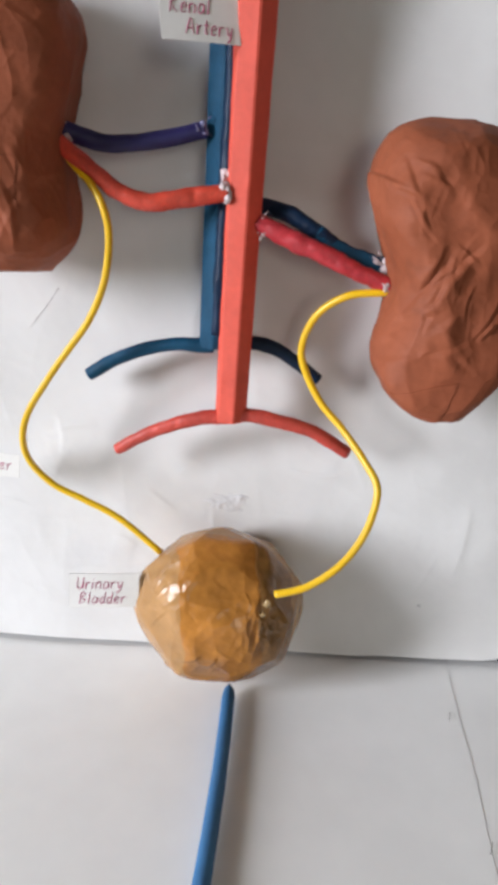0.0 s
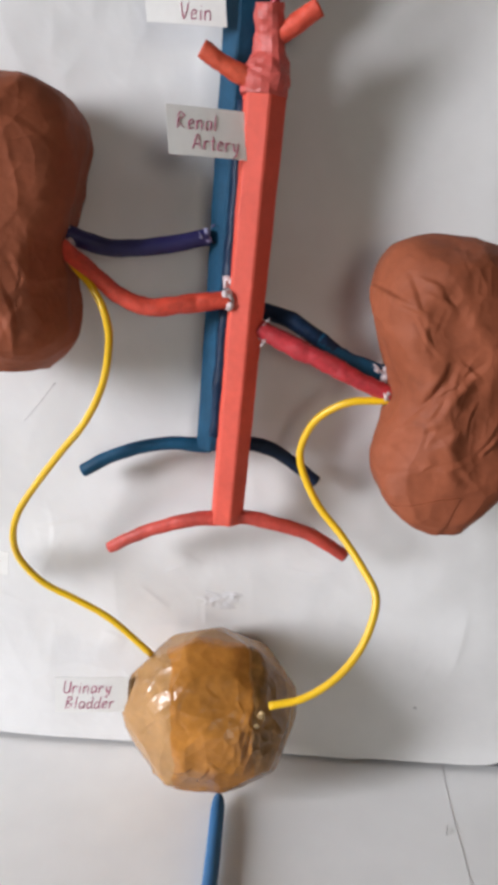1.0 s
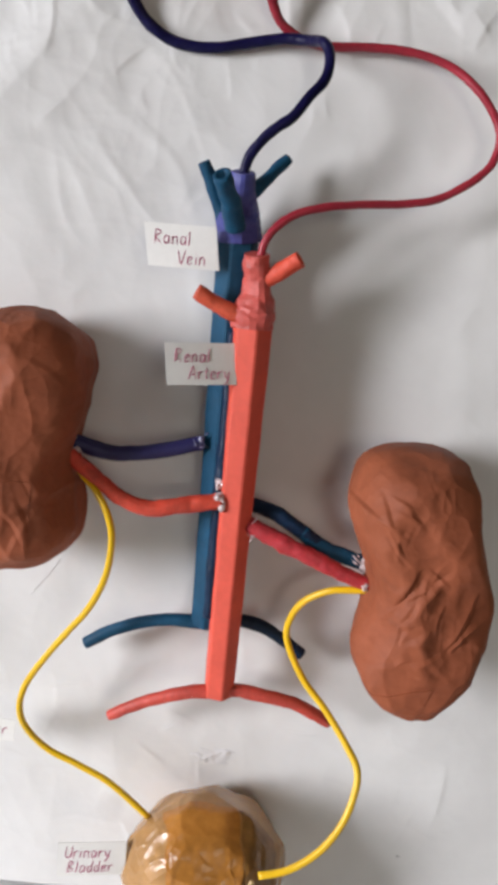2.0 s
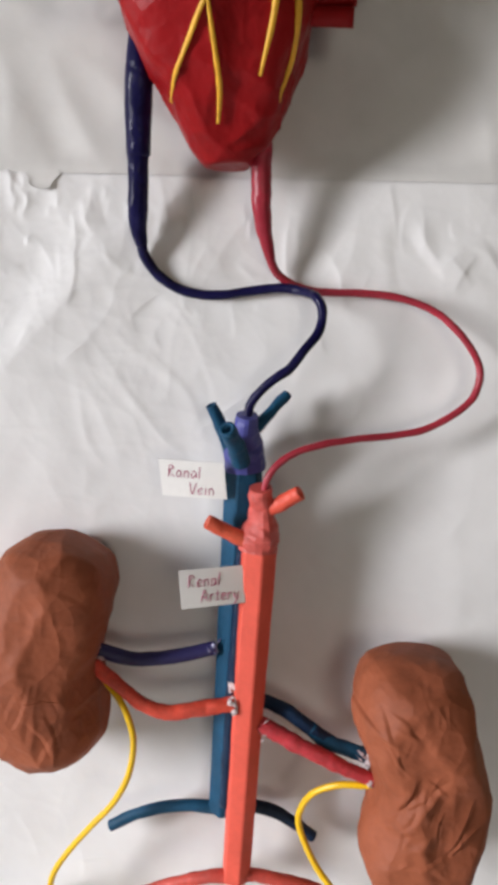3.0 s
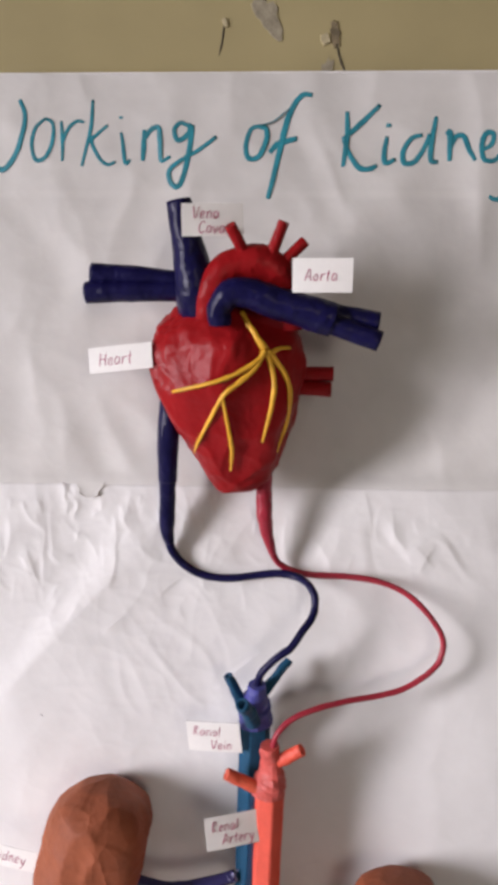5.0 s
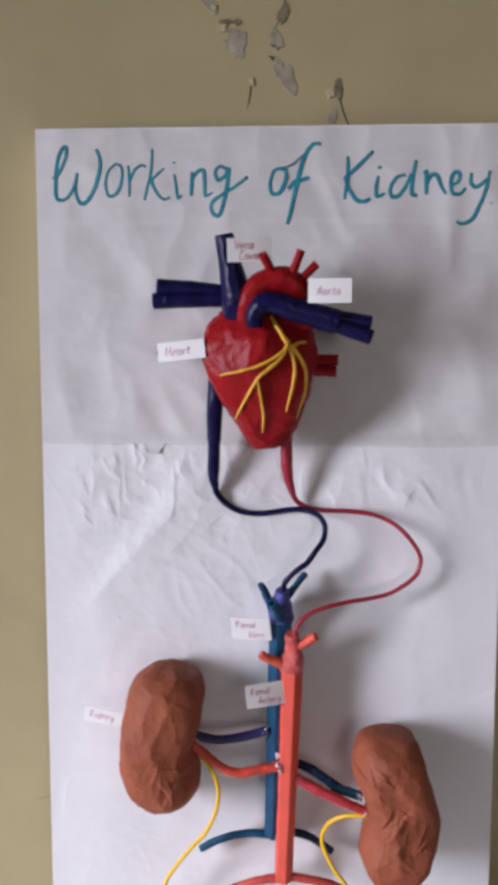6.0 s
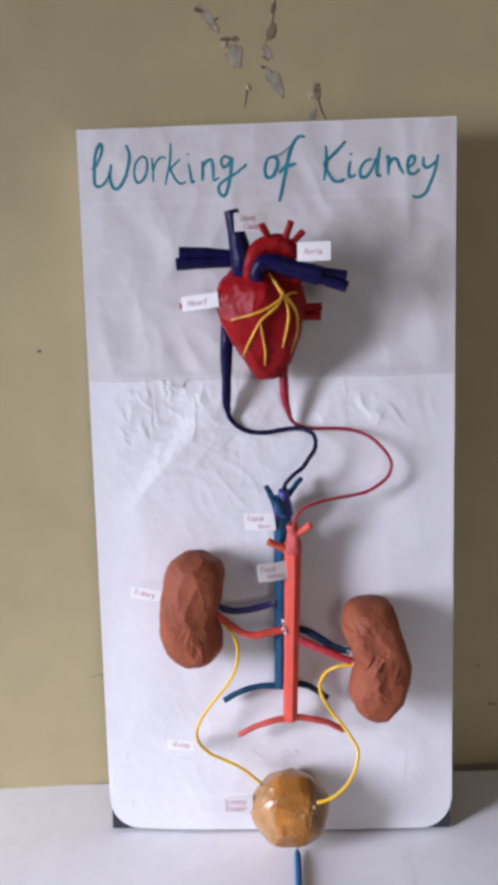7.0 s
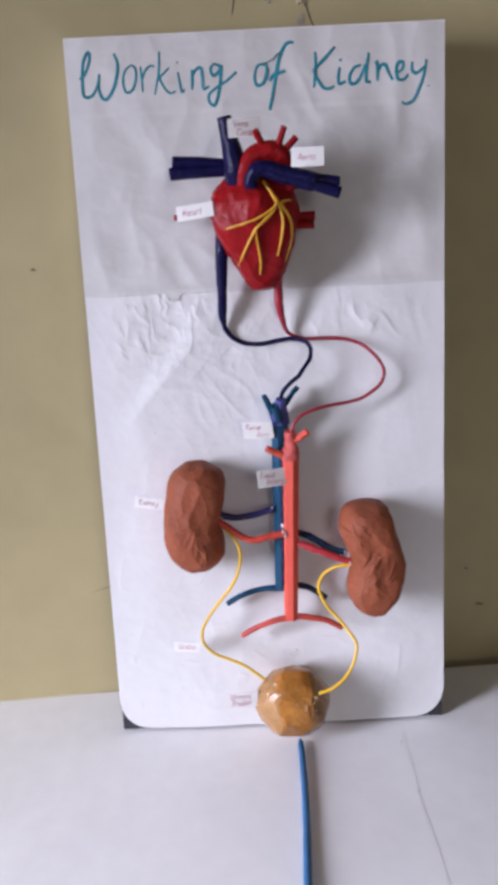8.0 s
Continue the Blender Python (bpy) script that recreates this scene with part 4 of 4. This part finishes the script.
tube_part(vein, "twig", [(0.0201, -0.0335, 0.5076), (0.0306, -0.0269, 0.5190), (0.0396, -0.0211, 0.5290)], [0.0040, 0.0034, 0.0032], VEIN, 10, hollow=0.004, rough=0.10, wrap=0.0007)
tube_part(vein, "leg", [(0.0048, -0.0261, 0.2340), (-0.0016, -0.0260, 0.2335), (-0.0185, -0.0257, 0.2337), (-0.0364, -0.0244, 0.2298), (-0.0581, -0.0230, 0.2211), (-0.0749, -0.0217, 0.2108)], [0.0046, 0.0044, 0.0042, 0.0040], VEIN, 10, hollow=0.003, rough=0.08, wrap=0.0004)
tube_part(vein, "leg", [(0.0093, -0.0261, 0.2354), (0.0292, -0.0274, 0.2372), (0.0431, -0.0275, 0.2341), (0.0571, -0.0267, 0.2259), (0.0712, -0.0250, 0.2148)], [0.0044, 0.0042, 0.0040], DARK_TEAL, 10, hollow=0.003, rough=0.08, wrap=0.0004)
glue(vein, (-0.0028, -0.0370, 0.3574), 0.0026, 2, GLUE_LILAC)

artery = thing("artery_column", (0.022, -0.03, 0.31), "coral red folded paper column with side branches", "tube")
column(artery, (0.0256, -0.0428, 0.4388), (0.0178, -0.0395, 0.1904), 0.0124, 0.0102, radians(75), ARTERY, seed=5.0)
tube_part(artery, "cuff", [(0.0253, -0.0428, 0.4299), (0.0257, -0.0430, 0.4398), (0.0262, -0.0442, 0.4507), (0.0259, -0.0467, 0.4607), (0.0253, -0.0505, 0.4721)], [0.0126, 0.0131, 0.0088, 0.0073, 0.0070], CUFF, 9, rough=0.16, smooth=False, wrap=0.0007)
tube_part(artery, "twig", [(0.0180, -0.0470, 0.4368), (0.0060, -0.0487, 0.4417), (-0.0080, -0.0514, 0.4491)], [0.0048, 0.0047, 0.0045], ORANGE, 10, hollow=0.006, rough=0.12, wrap=0.0007)
tube_part(artery, "twig", [(0.0279, -0.0462, 0.4557), (0.0368, -0.0492, 0.4616), (0.0501, -0.0532, 0.4705)], [0.0046, 0.0047, 0.0046], ARTERY_CREASED, 10, hollow=0.006, rough=0.10, wrap=0.0007)
tube_part(artery, "leg", [(0.0157, -0.0409, 0.1924), (0.0008, -0.0413, 0.1911), (-0.0141, -0.0406, 0.1868), (-0.0358, -0.0375, 0.1772), (-0.0550, -0.0334, 0.1647)], [0.0046, 0.0044, 0.0040, 0.0036], BRICK, 10, hollow=0.003, rough=0.10, wrap=0.0004)
tube_part(artery, "leg", [(0.0187, -0.0410, 0.1934), (0.0287, -0.0410, 0.1942), (0.0427, -0.0402, 0.1921), (0.0687, -0.0366, 0.1847), (0.0929, -0.0311, 0.1694)], [0.0046, 0.0044, 0.0042, 0.0040], BRICK, 10, hollow=0.003, rough=0.10, wrap=0.0004)
# dark strip that paints in the shade of the glued gap between the columns
tube_part(artery, "glued_seam", [(0.0140, -0.0385, 0.4280), (0.0125, -0.0385, 0.3600), (0.0100, -0.0380, 0.2900), (0.0085, -0.0370, 0.2430)], [0.0036, 0.0043, 0.0042, 0.0036], DARK_TEAL, 8, "dark strip for the glued joint beside the column and its shade", rough=0.25, wrap=0.0007)
for at, size, seed in (((0.0123, -0.0480, 0.3244), 0.0038, 3), ((0.0114, -0.0421, 0.3334), 0.0026, 4), ((0.0334, -0.0435, 0.3064), 0.0032, 5), ((0.0107, -0.0384, 0.2888), 0.0016, 6), ((0.0103, -0.0375, 0.2640), 0.0016, 7)):
    glue(artery, at, size, seed)

r = thing("renal_vein_branch", (-0.045, 0, 0.345), "violet blue painted tube from kidney to vein", "tube", "branches to the kidneys")
tube_part(r, "tube", [(-0.0821, -0.0410, 0.3546), (-0.0611, -0.0387, 0.3488), (-0.0462, -0.0381, 0.3484), (-0.0252, -0.0366, 0.3514), (-0.0013, -0.0342, 0.3574)], [0.0050, 0.0048, 0.0047, 0.0045], INDIGO, 12, wrap=0.0005)
glue(r, (-0.0767, -0.0431, 0.3521), 0.0030, 8)
r = thing("renal_artery_branch", (-0.03, 0, 0.32), "coral red painted tube bending to the kidney", "tube", "branches to the kidneys")
tube_part(r, "tube", [(-0.0813, -0.0479, 0.3471), (-0.0645, -0.0503, 0.3352), (-0.0475, -0.0508, 0.3224), (-0.0306, -0.0511, 0.3175), (-0.0117, -0.0495, 0.3204), (0.0133, -0.0470, 0.3244)], [0.0045, 0.0044, 0.0048, 0.0050, 0.0048], TOMATO, 10, rough=0.12, wrap=0.0005)
r = thing("renal_artery_branch", (0.07, 0, 0.29), "coral red painted tube sloping to the kidney", "tube", "branches to the kidneys")
tube_part(r, "tube", [(0.0304, -0.0425, 0.3090), (0.0522, -0.0465, 0.2993), (0.0691, -0.0486, 0.2931), (0.0870, -0.0496, 0.2849), (0.1110, -0.0496, 0.2756)], [0.0052, 0.0054, 0.0054, 0.0048, 0.0042], ROSE, 14, rough=0.16, wrap=0.0008)
glue(r, (0.1069, -0.0506, 0.2766), 0.0036, 9)
r = thing("renal_vein_branch", (0.07, 0, 0.3), "teal blue painted tube sloping to the kidney", "tube", "branches to the kidneys")
tube_part(r, "tube", [(0.0190, -0.0269, 0.3197), (0.0319, -0.0280, 0.3177), (0.0487, -0.0331, 0.3135), (0.0645, -0.0371, 0.3043), (0.0805, -0.0372, 0.2942)], [0.0046, 0.0047, 0.0049, 0.0046], DARK_TEAL, 12, rough=0.11, wrap=0.0005)
tube_part(r, "sleeve", [(0.0645, -0.0371, 0.3043), (0.0805, -0.0372, 0.2942), (0.1094, -0.0373, 0.2858)], [0.0047, 0.0050, 0.0048, 0.0044], VEIN, 10, "teal painted paper sleeve", rough=0.22, wrap=0.0007)
glue(r, (0.1057, -0.0430, 0.2878), 0.0040, 10)
r = thing("ureter_wire", (-0.1, 0, 0.2), "yellow plastic wire curving from kidney to bladder", "wire", "pair of ureter wires")
tube_part(r, "wire", [(-0.0792, -0.0450, 0.3422), (-0.0723, -0.0482, 0.3352), (-0.0626, -0.0533, 0.3263), (-0.0548, -0.0584, 0.3144), (-0.0518, -0.0585, 0.2985), (-0.0556, -0.0557, 0.2738), (-0.0664, -0.0517, 0.2502), (-0.0811, -0.0476, 0.2305), (-0.0968, -0.0436, 0.2090),
                      (-0.1096, -0.0415, 0.1884), (-0.1144, -0.0397, 0.1708), (-0.1113, -0.0371, 0.1542), (-0.0964, -0.0378, 0.1394), (-0.0756, -0.0394, 0.1303), (-0.0519, -0.0419, 0.1192), (-0.0243, -0.0465, 0.0989)], 0.0022, YELLOW_WIRE, 12, rough=0)
r = thing("ureter_wire", (0.1, 0, 0.2), "yellow plastic wire curving out to the bladder's front", "wire", "pair of ureter wires")
tube_part(r, "wire", [(0.1119, -0.0506, 0.2755), (0.1029, -0.0506, 0.2737), (0.0851, -0.0477, 0.2710), (0.0704, -0.0420, 0.2613), (0.0626, -0.0372, 0.2486), (0.0597, -0.0353, 0.2347), (0.0637, -0.0364, 0.2207), (0.0735, -0.0422, 0.2044), (0.0871, -0.0508, 0.1910),
                      (0.1005, -0.0632, 0.1755), (0.1081, -0.0727, 0.1631), (0.1057, -0.0794, 0.1470), (0.0985, -0.0843, 0.1310), (0.0863, -0.0883, 0.1162), (0.0692, -0.0896, 0.1037), (0.0513, -0.0888, 0.0972)], 0.0023, YELLOW_WIRE, 12, rough=0)
glue(bladder, (0.0470, -0.0878, 0.0900), 0.0018, 12, GLUE_AMBER)
glue(bladder, (0.0445, -0.0862, 0.0810), 0.0012, 15, GLUE_AMBER)
r = thing("urethra_straw", (0.023, -0.1, 0), "blue painted rolled paper straw lying on the table", "straw", base=TOP)
tube_part(r, "straw", [(0.0238, -0.0490, 0.0062), (0.0239, -0.0610, 0.0056), (0.0236, -0.1200, 0.0052), (0.0205, -0.20, 0.0053), (0.0140, -0.30, 0.0056), (0.0010, -0.50, 0.0058)], [0.0006, 0.0046, 0.0048, 0.0051, 0.0054, 0.0058], STRAW, 10, rough=0.03)

scrap = thing("tape_scrap", (0.016, -0.003, 0.119), "crinkled scrap of clear tape stuck to the white paper", "tape scrap")
bm = bmesh.new()
rows = []
for j in range(19):
    row = []
    for i in range(41):
        u, v = i / 20 - 1, j / 9 - 1
        q = Vector((u * 3.6 + v * 0.9, 5.3, v * 1.2))
        fade = max(0.0, 1 - (u * u + v * v) ** 1.5 + 0.5 * noise.noise(Vector((u * 3, v * 3, 1))))
        ragged = 1 + 0.16 * noise.noise(Vector((u * 4, v * 4, 7)))
        x, z = 0.016 + 0.0215 * u * ragged, 0.1190 + 0.0095 * v * ragged
        row.append(bm.verts.new((x, -lower_height(x, z) - 0.0005 + 0.0018 * (1 - fade) - fade * 0.0016 * max(0.0, 0.5 - 1.2 * abs(noise.noise(q * 1.1)) - 0.9 * abs(noise.noise(q * 3.7))), z)))
    rows.append(row)
for a, c in zip(rows, rows[1:]):
    for i in range(40):
        bm.faces.new((a[i], a[i + 1], c[i + 1], c[i]))
part("film", bm, CLEAR_TAPE, scrap)


# ---- handwriting ----
title = thing("title_lettering", (0, -0.004, 0.94), "handwritten teal marker title reading Working of Kidney", "lettering")


def letter(name, x, *strokes, pen=0.0018):
    """A letter drawn with a broad marker on the upper paper; millimetres from its left edge and from the writing line."""
    bm = bmesh.new()
    for s in strokes:
        path = smooth_path([(a / 1000, b / 1000, 0) for a, b in s], 6)
        flat = [Vector((x / 1000 + p.x, -upper_height(x / 1000 + p.x, 0.900 + p.y) - 0.0003, 0.900 + p.y)) for p in path]
        tube(bm, flat, [pen * 0.85, pen * 1.15, pen * 1.3, pen * 1.15, pen * 0.9], 10, 0, 0.08, 0.12, 300)
    part("letter", bm, TEAL_INK, title)


letter("W", -234, [(0, 51), (6, 54), (14, 69), (16, 80), (13, 82), (7, 70), (4, 49), (4, 32), (9, 28), (16, 31), (23, 42), (27, 56)], [(27, 56), (25, 40), (28, 27), (35, 25), (44, 36), (51, 55), (52, 69), (48, 80)])
letter("o", -176, [(11, 65), (3, 57), (0, 43), (3, 32), (11, 34), (17, 47), (17, 61), (11, 65)], pen=0.0014)
letter("r", -152, [(0, 63), (1, 49), (1, 31)], [(1, 45), (6, 57), (13, 63), (19, 62)], pen=0.0012)
letter("k", -135, [(9, 80), (7, 56), (0, 27)], [(21, 60), (12, 52), (8, 47), (14, 34), (21, 28), (28, 30)], pen=0.0013)
letter("i", -103, [(0, 54), (2, 42), (4, 29), (8, 32)], [(0, 67), (0, 65)], pen=0.0013)
letter("n", -85, [(1, 56), (1, 43), (0, 31)], [(0, 45), (6, 55), (13, 57), (14, 45), (15, 31), (23, 34)])
letter("g", -63, [(16, 58), (9, 61), (4, 55), (7, 47), (15, 52), (18, 59), (16, 38), (11, 17), (6, 10), (0, 15), (0, 24), (10, 32), (23, 39), (38, 50)])
letter("o", -1, [(13, 59), (4, 56), (0, 43), (2, 33), (10, 34), (16, 47), (16, 56), (11, 59), (22, 63), (33, 72)])
letter("f", 17, [(35, 83), (27, 83), (20, 75), (14, 60), (9, 38), (4, 16), (0, 1)], [(1, 37), (7, 44), (16, 47), (23, 49)], pen=0.0020)
letter("K", 76, [(4, 70), (4, 49), (1, 26)], [(30, 75), (16, 61), (0, 47)], [(1, 47), (7, 34), (14, 25), (23, 24), (28, 27)])
letter("i", 110, [(2, 50), (0, 38), (1, 29), (9, 32)], [(3, 60), (3, 57)])
letter("d", 125, [(15, 51), (6, 48), (0, 38), (1, 29), (9, 30), (16, 40), (21, 52)], [(26, 66), (23, 49), (22, 32), (28, 30)])
letter("n", 159, [(0, 52), (3, 54), (3, 42), (3, 31)], [(3, 40), (8, 50), (14, 50), (18, 40), (23, 31)])
letter("e", 187, [(1, 39), (8, 44), (9, 52), (3, 52), (0, 43), (2, 32), (10, 31), (16, 37)])
letter("y", 194, [(14, 52), (14, 42), (20, 38), (30, 45)], [(33, 54), (30, 38), (24, 20), (17, 6), (7, 1), (0, 3)])
letter("stop", 230, [(0, 22), (0, 21)])

# a slanted pen alphabet; unit height 10, each with its width
PEN = {}
PEN["A"] = (6, [(0, 0), (3, 10), (5.5, 0)], [(1, 3.5), (5, 3.5)])
PEN["B"] = (5.5, [(0.5, 0), (1, 10), (4.5, 8.5), (1.2, 5.4), (5, 3), (0.5, 0)])
PEN["C"] = (5.5, [(5, 8.5), (3, 10), (0.5, 6), (1, 1), (3.5, 0), (5, 1.5)])
PEN["H"] = (6, [(0.5, 0), (0.8, 10)], [(5, 0), (5.4, 10)], [(0.6, 5), (5.2, 5.2)])
PEN["K"] = (6, [(0.5, 0), (1, 10)], [(5.2, 10), (1, 5), (5.4, 0)])
PEN["R"] = (6, [(0.5, 0), (1, 10), (4.8, 8.2), (1, 5), (5.2, 0)])
PEN["U"] = (6, [(0.6, 10), (0.6, 2.5), (2.8, 0), (5, 2.8), (5.2, 10), (5.4, 0.2)])
PEN["V"] = (6, [(0.3, 10), (2.8, 0), (5.8, 10)])
PEN["a"] = (5, [(4, 5.5), (1.5, 5.8), (0.4, 2.5), (1.6, 0), (3.8, 2.2), (4.1, 5.5), (4.4, 0.2)])
PEN["d"] = (5, [(3.8, 4.8), (1.5, 5.5), (0.4, 2.5), (1.6, 0), (3.8, 2)], [(4.2, 10), (3.9, 3), (4.4, 0)])
PEN["e"] = (4.6, [(0.5, 2.8), (3.8, 4), (2.6, 6), (0.6, 4), (1.2, 0.3), (4.2, 1)])
PEN["i"] = (2.4, [(1, 5.8), (1.1, 0)], [(1.2, 8), (1.2, 8.4)])
PEN["l"] = (2.4, [(1.2, 10), (1, 0)])
PEN["n"] = (5, [(0.5, 5.8), (0.6, 0)], [(0.6, 4), (2.4, 6), (4, 4.6), (4.2, 0)])
PEN["o"] = (4.8, [(2.2, 6), (0.5, 3), (2, 0), (4, 2.8), (2.2, 6)])
PEN["r"] = (4, [(0.5, 5.8), (0.7, 0)], [(0.7, 3.6), (2, 5.6), (3.8, 5.4)])
PEN["t"] = (3.4, [(1.6, 9), (1.4, 1.2), (2.8, 0.4)], [(0, 6), (3.2, 6.2)])
PEN["v"] = (4.6, [(0.3, 5.8), (2, 0), (4.2, 5.8)])
PEN["y"] = (4.8, [(0.5, 5.8), (1.8, 1), (3.8, 2)], [(4.4, 5.8), (3.4, -1.5), (1, -4)])


def label_card(at_tl, at_tr, at_bl, lines, label, size=0.0075, curl=0.0007):
    """A cut card in the space spanned by three corners, with pen writing. lines: (text, indent and drop as shares of the card)."""
    tl, u, w = Vector(at_tl), Vector(at_tr) - Vector(at_tl), Vector(at_bl) - Vector(at_tl)
    n = u.cross(w).normalized()
    n = n if n.y < 0 else -n
    root = thing("name_label", tl + u * 0.5 + w * 0.5, label, "label", "handwritten name labels")
    bm = bmesh.new()

    def spot(a, b, lift):
        return tl + u * a + w * b + n * (lift + curl * math.sin(math.pi * a) * (0.6 + 0.4 * b))
    faces = []
    for lift in (0.0002, -0.0002):
        grid = [[bm.verts.new(spot(i / 8, j / 4, lift)) for i in range(9)] for j in range(5)]
        faces.append(grid)
        for j in range(4):
            for i in range(8):
                bm.faces.new((grid[j][i], grid[j][i + 1], grid[j + 1][i + 1], grid[j + 1][i]))
    f, b = faces
    rim = [(0, i) for i in range(9)] + [(j, 8) for j in range(1, 5)] + [(4, i) for i in range(7, -1, -1)] + [(j, 0) for j in range(3, 0, -1)]
    for (j, i), (l, k) in zip(rim, rim[1:] + rim[:1]):
        bm.faces.new((f[j][i], f[l][k], b[l][k], b[j][i]))
    part("card", bm, LABEL_PAPER, root, "", smooth=False)
    ul, wl = u.length, w.length
    rng = random.Random(len(label))
    for text, a0, b0 in lines:
        x = a0 * ul
        for ch in text:
            wide, *strokes = PEN[ch]
            k = size / 10
            bm = bmesh.new()
            for s in strokes:
                path = [spot((x + (p.x + 0.14 * p.y) * k) / ul, b0 - p.y * k / wl, 0.00035) for p in smooth_path([(a, c, 0) for a, c in s], 4)]
                tube(bm, path, [0.00026, 0.00034, 0.00028], 5, 0, 0.5)
            part("pen_letter", bm, PINK_INK, root)
            x += (wide + 1.2) * k * rng.uniform(0.95, 1.05)
    return root


label_card((-0.0238, -0.0640, 0.4201), (0.0152, -0.0490, 0.4208), (-0.0209, -0.0665, 0.3962), [("Renal", 0.12, 0.46), ("Artery", 0.30, 0.86)], "white card handwritten Renal Artery, glued to the coral column")
label_card((-0.0408, -0.0438, 0.4868), (0.0010, -0.0448, 0.4860), (-0.0381, -0.0410, 0.4625), [("Ranal", 0.12, 0.46), ("Vein", 0.42, 0.90)], "white card handwritten Ranal Vein, glued to the blue column")
label_card((-0.1107, -0.0747, 0.7730), (-0.0634, -0.0808, 0.7778), (-0.1092, -0.0750, 0.7545), [("Heart", 0.16, 0.74)], "white card handwritten Heart, glued to the heart", 0.0090)
label_card((0.0362, -0.1124, 0.8310), (0.0764, -0.1134, 0.8311), (0.0363, -0.1070, 0.8091), [("Aorta", 0.20, 0.66)], "white card handwritten Aorta, glued beside the arch", 0.0078)
label_card((-0.0393, -0.1065, 0.8685), (0.0020, -0.0965, 0.8712), (-0.0389, -0.1035, 0.8470), [("Vena", 0.16, 0.46), ("Cava", 0.26, 0.90)], "white card handwritten Vena Cava on the navy tube", 0.0078)
label_card((-0.0804, -0.0653, 0.0901), (-0.0364, -0.0600, 0.0905), (-0.0806, -0.0677, 0.0670), [("Urinary", 0.10, 0.44), ("Bladder", 0.14, 0.88)], "white card handwritten Urinary Bladder beside the taped ball", 0.0076)
label_card((-0.1568, -0.0347, 0.1607), (-0.1182, -0.0369, 0.1581), (-0.1578, -0.0349, 0.1451), [("Ureter", 0.18, 0.70)], "white card handwritten Ureter at the yellow wire", 0.0080)
label_card((-0.1948, -0.0546, 0.3911), (-0.1522, -0.0583, 0.3848), (-0.1967, -0.0546, 0.3753), [("Kidney", 0.14, 0.70)], "white card handwritten Kidney at the kidney's side", 0.0080)
